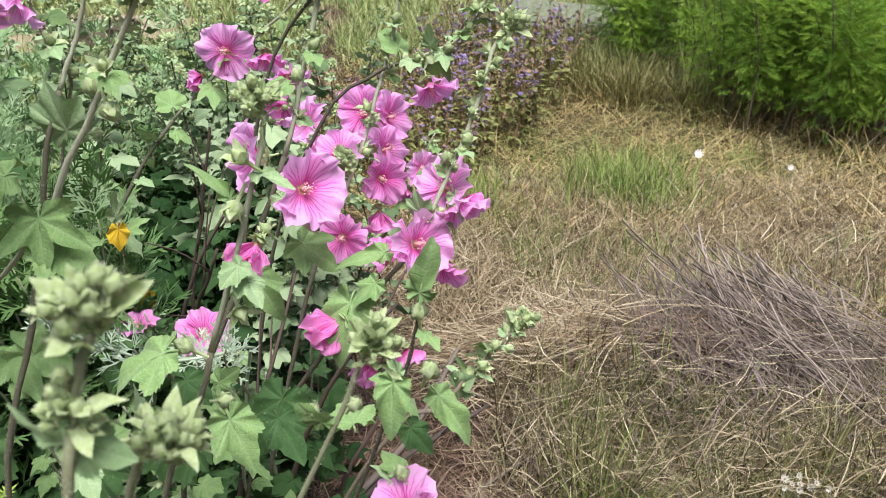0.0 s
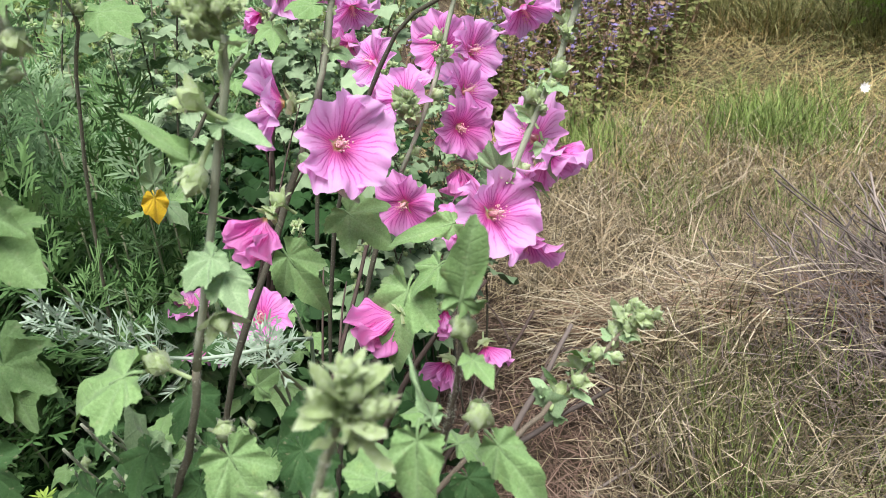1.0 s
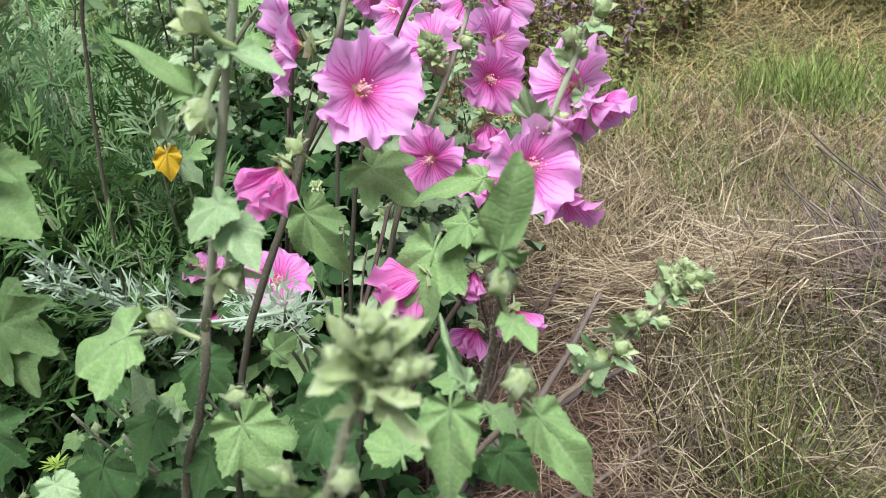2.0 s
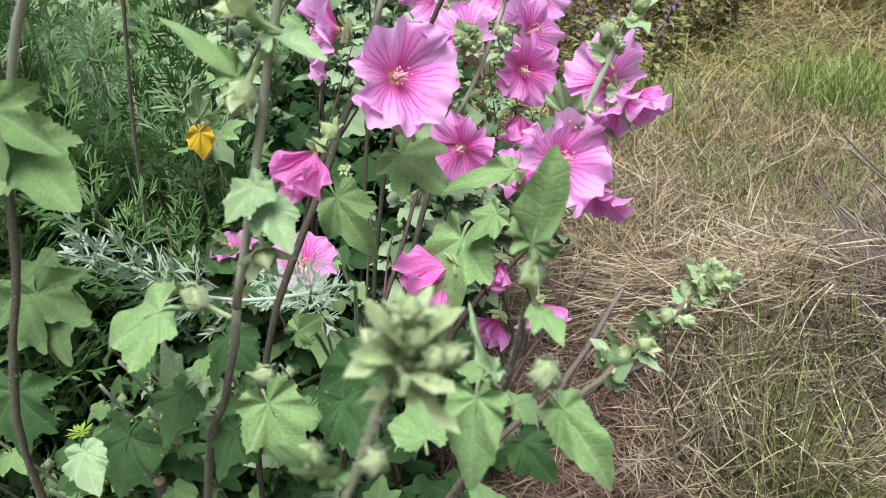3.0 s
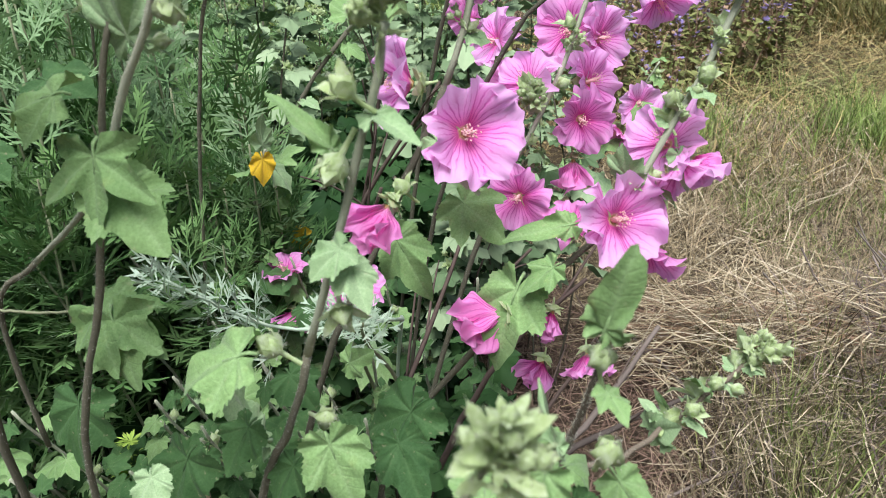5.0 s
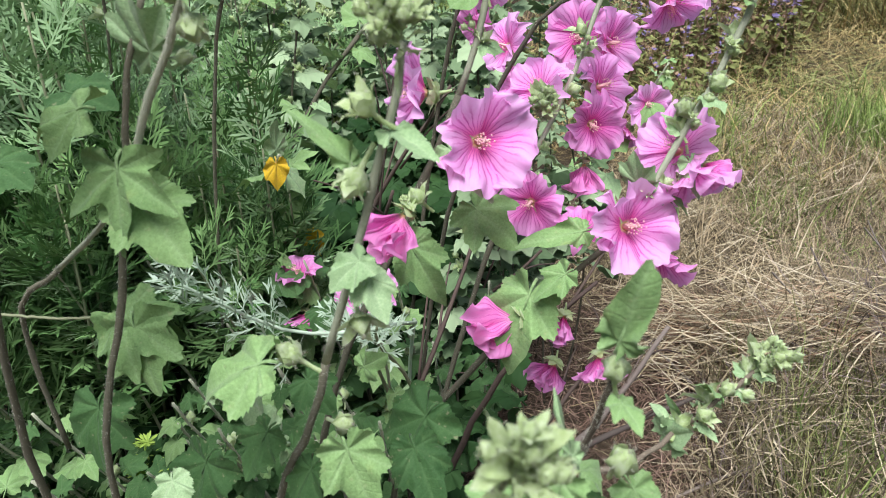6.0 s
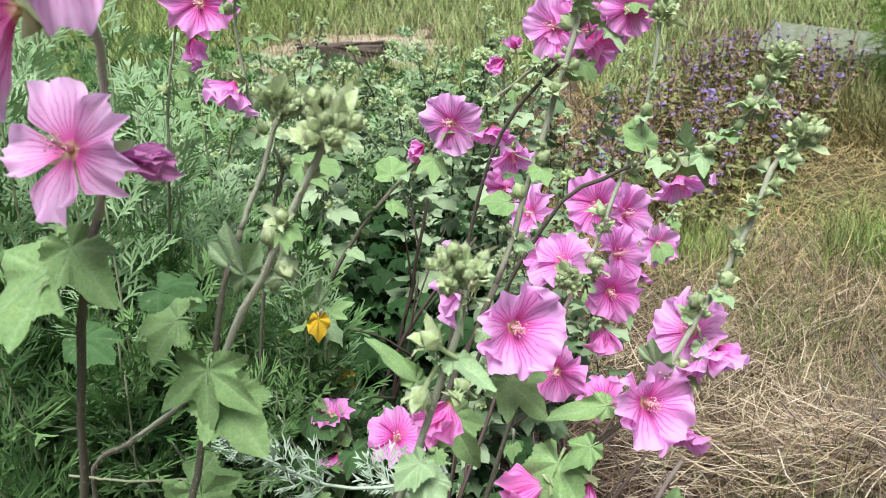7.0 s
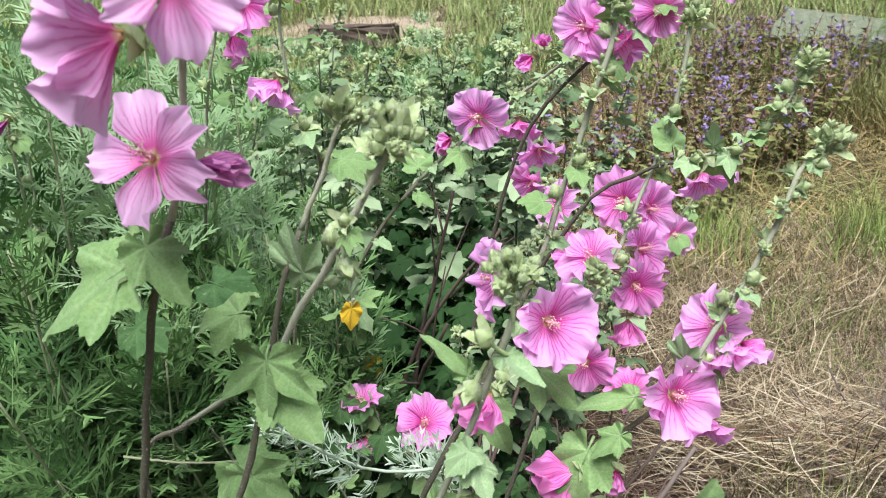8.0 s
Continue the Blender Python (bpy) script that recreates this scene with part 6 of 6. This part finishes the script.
# thin far stems on the other side, with fading flowers
s1 = mallow_stem([(-0.62, 1.10, 0.0), (-0.54, 1.04, 0.5), (-0.47, 1.0, 0.80), (-0.44, 0.99, 0.885), (-0.457, 0.97, 0.948), (-0.463, 0.96, 1.039), (-0.452, 0.96, 1.105)], "flowering", 0.003, 0.0018, 9, 0.5, 15, 0.035, 0.6)
flower(s1, (-0.448, 0.95, 1.122), (0.1, -0.8, -0.2), 0.03, 60, "deep", 0, 43)
furled(s1, (-0.436, 0.96, 1.085), (0.3, -0.6, -0.3), 0.026, "wilt", 44)
flower(s1, (-0.470, 0.96, 0.985), (-0.3, -0.5, -0.8), 0.042, 42, "fresh", 0, 45)
t1 = mallow_stem([(-0.78, 1.16, 0.0), (-0.72, 1.10, 0.5), (-0.66, 1.07, 0.84), (-0.62, 1.05, 0.98), (-0.59, 1.05, 1.07)], "flowering", 0.003, 0.0018, 9, 0.4, 16, 0.035, 0.5, 0.03)
flower(t1, (-0.560, 1.04, 1.06), (0.4, -0.7, 0.0), 0.045, 62, "deep", 0, 46)
furled(t1, (-0.584, 1.05, 1.02), (0.1, -0.4, -0.9), 0.038, "deep", 47)
u1 = mallow_stem([(-0.92, 1.05, 0.0), (-0.88, 0.98, 0.5), (-0.83, 0.92, 0.84), (-0.807, 0.90, 0.93)], "flowering", 0.003, 0.0018, 7, 0.4, 17, 0.035, 0.5)
furled(u1, (-0.807, 0.90, 0.928), (-0.2, -0.5, -0.4), 0.036, "wilt", 48)

# low flowers deep in the shrub
v1 = mallow_stem([(-0.40, 1.22, 0.0), (-0.38, 1.13, 0.30), (-0.36, 1.09, 0.45), (-0.33, 1.08, 0.51)], "flowering", 0.003, 0.0018, 7, 0.3, 18, 0.045, 0.2)
flower(v1, (-0.340, 1.06, 0.503), (0.30, -0.55, 0.75), 0.042, 62, "deep", 0, 49)
w1 = mallow_stem([(-0.50, 1.22, 0.0), (-0.48, 1.13, 0.30), (-0.46, 1.09, 0.47), (-0.45, 1.085, 0.505)], "flowering", 0.003, 0.0018, 7, 0.3, 19, 0.045, 0.2)
flower(w1, (-0.445, 1.08, 0.500), (-0.25, -0.20, 0.90), 0.038, 60, "deep", 0, 50)
flower(w1, (-0.435, 1.07, 0.450), (-0.1, -0.4, -0.6), 0.034, 46, "deep", 0, 51)
for at, to, side in (((-0.47, 1.06, 0.505), (-0.425, 1.045, 0.495), 0), ((-0.40, 1.05, 0.475), (-0.365, 1.03, 0.455), 1), ((-0.475, 1.05, 0.455), (-0.44, 1.03, 0.43), 1)):
    leaf_at(w1, at, to, (0.1, -0.5, 0.85), "five" if side else "three", False, side, 1.0, True)
x1 = mallow_stem([(-0.66, 1.45, 0.0), (-0.60, 1.36, 0.30), (-0.52, 1.22, 0.55), (-0.47, 1.10, 0.64), (-0.437, 1.055, 0.68)], "leafy", 0.0035, 0.002, 8, 0.3, 20, 0.05, 0.1)
part("leaf", YELLOW_LEAF, x1, axes((-0.437, 1.045, 0.682), (0.10, -0.20, -1), (0.75, -0.6, 0.2), 0.031), "yellowed leaf")
part("leaf", YELLOW_LEAF, x1, axes((-0.484, 1.20, 0.512), (0.2, -0.25, -1), (-0.2, -0.9, 0.2), 0.036), "yellowed leaf")
y1 = mallow_stem([(0.02, 0.72, 0.0), (0.0, 0.64, 0.35), (-0.01, 0.60, 0.58), (-0.005, 0.585, 0.62)], "flowering", 0.003, 0.002, 4, 0.5, 21, 0.035, 0.3)
flower(y1, (-0.005, 0.575, 0.600), (-0.2, -0.2, 0.9), 0.036, 38, "fresh", 0, 52)

# silver sprig that reaches out between the stems
mugwort([(-0.34, 1.14, 0.0), (-0.29, 1.08, 0.42), (-0.235, 0.95, 0.545), (-0.275, 0.89, 0.563), (-0.328, 0.855, 0.576), (-0.37, 0.825, 0.612), (-0.405, 0.80, 0.648)], 90, 17, 0.058, SILVERS, SILVER, "silver-grey feathery wormwood sprig", "wormwood sprigs", 0.62)
mugwort([(-0.22, 1.06, 0.0), (-0.24, 0.98, 0.40), (-0.262, 0.92, 0.53), (-0.255, 0.90, 0.568)], 91, 10, 0.052, SILVERS, STALK_GREEN, "silver-grey feathery wormwood sprig", "wormwood sprigs", 0.62)
mugwort([(-0.26, 1.08, 0.0), (-0.285, 1.0, 0.38), (-0.300, 0.95, 0.51), (-0.315, 0.93, 0.555)], 92, 9, 0.050, SILVERS, STALK_GREEN, "silver-grey feathery wormwood sprig", "wormwood sprigs", 0.62)

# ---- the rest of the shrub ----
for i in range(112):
    # low and middle leafy stems round the foot, most leaves in the shade-darkened green
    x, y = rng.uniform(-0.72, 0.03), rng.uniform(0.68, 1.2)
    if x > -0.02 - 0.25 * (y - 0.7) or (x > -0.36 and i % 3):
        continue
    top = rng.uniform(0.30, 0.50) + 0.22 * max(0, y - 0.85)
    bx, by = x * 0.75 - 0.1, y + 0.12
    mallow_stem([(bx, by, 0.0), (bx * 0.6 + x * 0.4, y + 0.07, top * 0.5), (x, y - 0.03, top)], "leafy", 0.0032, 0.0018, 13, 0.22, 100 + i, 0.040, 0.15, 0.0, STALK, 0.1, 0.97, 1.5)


# old woody branches at the shrub's foot
for i, (p, q, t) in enumerate((((-0.46, 1.16, 0.0), (-0.43, 1.17, 0.23), (-0.30, 1.36, 0.30)), ((-0.33, 1.02, 0.0), (-0.27, 1.0, 0.35), (-0.22, 1.16, 0.56)),
                               ((-0.30, 1.06, 0.0), (-0.16, 1.05, 0.42), (-0.06, 1.11, 0.54)), ((-0.56, 1.36, 0.0), (-0.46, 1.34, 0.46), (-0.31, 1.33, 0.70)),
                               ((-0.52, 1.42, 0.0), (-0.47, 1.40, 0.46), (-0.40, 1.36, 0.74)),
                               ((-0.40, 1.30, 0.0), (-0.35, 1.34, 0.25), (-0.18, 1.40, 0.42)), ((-0.20, 1.20, 0.0), (-0.14, 1.22, 0.2), (-0.02, 1.35, 0.36)),
                               ((-0.50, 1.30, 0.0), (-0.44, 1.28, 0.4), (-0.36, 1.22, 0.58)),
                               ((-0.22, 1.18, 0.0), (-0.07, 1.38, 0.10), (0.03, 1.50, 0.25)), ((-0.19, 1.22, 0.0), (-0.08, 1.36, 0.07), (0.10, 1.52, 0.10)))):
    wood = thing("woody_branch", p, "old dark brown woody mallow branch without leaves", "branch", "woody branches")
    part("stalk", mesh_of("stalk", *tube_data(smooth_line([p, ((p[0] + q[0]) / 2 - 0.01, (p[1] + q[1]) / 2, (p[2] + q[2]) / 2), q, t], 16) + np.random.default_rng(60 + i).standard_normal((16, 3)) * 0.0016, np.linspace(0.0062, 0.0024, 16) * (1.0 if i < 8 else 1.7), 6), TWIG if i >= 8 else BARK), wood)
    d = Vector(t) - Vector(q)
    for k in range(3):
        at = Vector(q) + d * (0.15 + 0.28 * k)
        v = d * 0.4 + Vector(np.random.default_rng(90 + 5 * i + k).standard_normal(3)) * 0.05
        part("side_twig", mesh_of("side_twig", *tube_data(smooth_line([at, at + v * 0.5 + Vector((0, 0, 0.01)), at + v], 6), np.linspace(0.0022, 0.001, 6), 5), BARK), wood)


def far_mallows():
    """Stems further back: each has its stalk, one foliage mesh and one mesh of buds."""
    kinds = []
    for i in range(7):
        r = np.random.default_rng(5200 + i)
        line = smooth_line([(0, 0, 0), (r.normal(0.02, 0.04), r.normal(0, 0.04), 0.5), (r.normal(0.08, 0.08), r.normal(0, 0.07), 1.0)], 14)
        leaves, buds, count = [], [], 24
        for k in range(count):
            f = 0.46 + 0.52 * (k + r.uniform(-0.3, 0.3)) / count
            q = min(int(f * 13), 12)
            p = Vector(line[q] + (line[q + 1] - line[q]) * (f * 13 - q))
            a = k * 2.4 + r.uniform(-0.5, 0.5)
            side = Vector((math.cos(a), math.sin(a), 0.0))
            s = 0.072 * (1.25 - 0.7 * f) * r.uniform(0.75, 1.25)
            m = axes(p, side + UP * r.uniform(-0.3, 0.5), UP + side * 0.3 + Vector(r.standard_normal(3)) * 0.3, s)
            me = FAR_PALE[int(r.integers(4))] if r.uniform() < 0.2 + 0.6 * f else FAR_LEAF[int(r.integers(6))]
            leaves.append((m, me))
            if r.uniform() < 0.2 + 0.5 * f:
                v = side + UP * 0.9
                buds.append((facing(p + v * 0.012, v, r.uniform(0.012, 0.018), 30 * k), BUDS[k % 4]))
        for k in range(9):
            v = (Vector(r.standard_normal(3)).normalized() + UP * 0.6).normalized()
            buds.append((facing(Vector(line[-1]) + v * 0.012, v, r.uniform(0.012, 0.017), 30 * k), BUDS[k % 4]))
        made = [mesh_of("stalk", *tube_data(line, np.linspace(0.0036, 0.0018, 14), 5), STALK)]
        for name, group, material in (("foliage", leaves, LEAF_FAR), ("bud_mass", buds, BUD)):
            pieces = [([m @ v.co for v in me.vertices], [tuple(p.vertices) for p in me.polygons]) for m, me in group]
            made.append(mesh_of(name, *joined(pieces), material))
        kinds.append(made)
    r = np.random.default_rng(5300)
    for i in range(162):
        x, y, h, turn = r.uniform(-1.5, 0.0), r.uniform(1.22, 2.9), r.uniform(0.66, 0.98), r.uniform(0, 360)
        tilt = (r.normal(0, 7), r.normal(3, 7))
        if i >= 150:
            # lower stems behind the bunch of flowers, leaning back into the shrub
            x, y, h, turn, tilt = r.uniform(-0.36, -0.16), r.uniform(1.28, 1.75), r.uniform(0.52, 0.76), r.uniform(110, 250), (r.normal(0, 3), r.normal(-3, 2))
        elif x > -0.30 - 0.12 * (y - 1.25) or x < -0.35 * y - 0.45 or (y < 1.75 and x > -0.80 and i % 4):
            continue
        plant = thing("mallow_stem", (x, y, float(lift(x, y)) - 0.01), mallow_label("leafy" if i % 3 else "budding"), "mallow", "mallow stems")
        m = pose(x, y, float(lift(x, y)) - 0.01, *tilt, turn) @ Matrix.Diagonal((h, h, h, 1))
        for name, me in zip(("stalk", "foliage", "bud_mass"), kinds[i % 7]):
            ob = part(name, me, plant, m)
            if name != "stalk":
                ob["kind"] = "stuff"


far_mallows()

# ---- cleavers and a cut stub low in the shade ----
def cleavers(points, seed):
    """A weak stem with whorls of narrow leaves."""
    r = np.random.default_rng(7000 + seed)
    plant = thing("cleavers_plant", points[0], "yellow-green cleavers stem with whorls of narrow leaves", "weed", "cleavers")
    line = smooth_line(points, 12)
    part("stalk", mesh_of("stalk", *tube_data(line, 0.0011, 4), WEED), plant)
    for k in range(4, 12):
        pieces = []
        for j in range(7):
            a = j * 0.9 + r.uniform(-0.2, 0.2)
            d, n = np.array((math.cos(a), math.sin(a), r.uniform(0.0, 0.5))), np.array((-math.sin(a), math.cos(a), 0)) * 0.0016
            long = r.uniform(0.012, 0.018)
            pieces.append(([line[k], line[k] + d * long * 0.6 + n, line[k] + d * long, line[k] + d * long * 0.6 - n], [(0, 1, 2), (0, 2, 3)]))
        part("leaf_whorl", mesh_of("leaf_whorl", *joined(pieces), WEED, None, False), plant)


for i, (x, y, h) in enumerate(((-0.571, 0.88, 0.37), (-0.54, 0.87, 0.35), (-0.50, 0.85, 0.34), (-0.55, 0.86, 0.31), (-0.52, 0.88, 0.33), (-0.585, 0.87, 0.33))):
    cleavers([(x - 0.04, y + 0.08, 0.0), (x - 0.02, y + 0.03, h * 0.5), (x, y, h - 0.03), (x + 0.02, y - 0.015, h)], i)
stub = thing("cut_stub", (-0.45, 0.86, 0.0), "cut woody stub with a pale sawn end", "branch", "woody branches")
part("stalk", mesh_of("stalk", *tube_data(smooth_line([(-0.45, 0.86, 0.0), (-0.43, 0.83, 0.2), (-0.405, 0.80, 0.385)], 8), 0.0065, 8), BARK), stub)
part("cut_end", mesh_of("cut_end", *tube_data(smooth_line([(-0.4055, 0.8006, 0.381), (-0.405, 0.80, 0.3855), (-0.4046, 0.7996, 0.388)], 3), np.array((0.0063, 0.0062, 0.004)), 8), STRAW), stub, None, "pale sawn end")

# ---- white flower heads in the grass ----
for x, y, s in ((1.154, 3.742, 0.026), (1.52, 3.55, 0.016), (0.645, 1.27, 0.008), (0.685, 1.25, 0.008), (0.66, 1.24, 0.007), (0.675, 1.28, 0.007), (0.70, 1.26, 0.006), (0.635, 1.245, 0.006), (0.715, 1.245, 0.006), (0.667, 1.255, 0.006), (0.653, 1.255, 0.005)):
    z = float(lift(x, y))
    bloom = thing("white_flower", (x, y, z), "small white flower head in the grass" if s > 0.01 else "small dry off-white flower head in the grass", "flower", "white flowers")
    part("stalk", mesh_of("stalk", *tube_data(smooth_line([(x, y, z - 0.01), (x + 0.004, y, z + 0.06), (x, y, z + 0.12)], 5), 0.0012, 4), STALK_GREEN), bloom)
    part("petals", mesh_of("petals", *joined(sepal_ring(9, s, s * 0.2, 75, 0.002, 0.2)), WHITE if s > 0.01 else DRY_WHITE), bloom, pose(x, y, z + 0.12, 25 + 900 * (y % 0.05), 600 * (x % 0.04), 0))

# ---- thin hay over the open ground round the walk ----
ox, oy = edge_rng.normal(1.4, 2.6, 26000), edge_rng.normal(0.6, 2.6, 26000)
inner = ((ox > -0.35) & (ox < 1.6) & (oy > 1.1) & (oy < 6)) | ((ox < 0.15) & (ox > -2.6) & (oy > 0.5) & (oy < 5)) | (np.hypot(ox, oy + 0.1) < 0.6) | ((ox > 0.5) & (oy > 4.2))
ox, oy = ox[~inner], oy[~inner]
litter("open_hay", ox, oy, 0.04, 0.2, 0.002, 0.004, 0.8, 1.7, edge_rng.uniform(0, 6.28, len(ox)), 0.04, MATTED, "thin pale hay scattered over the open ground", 0.5)
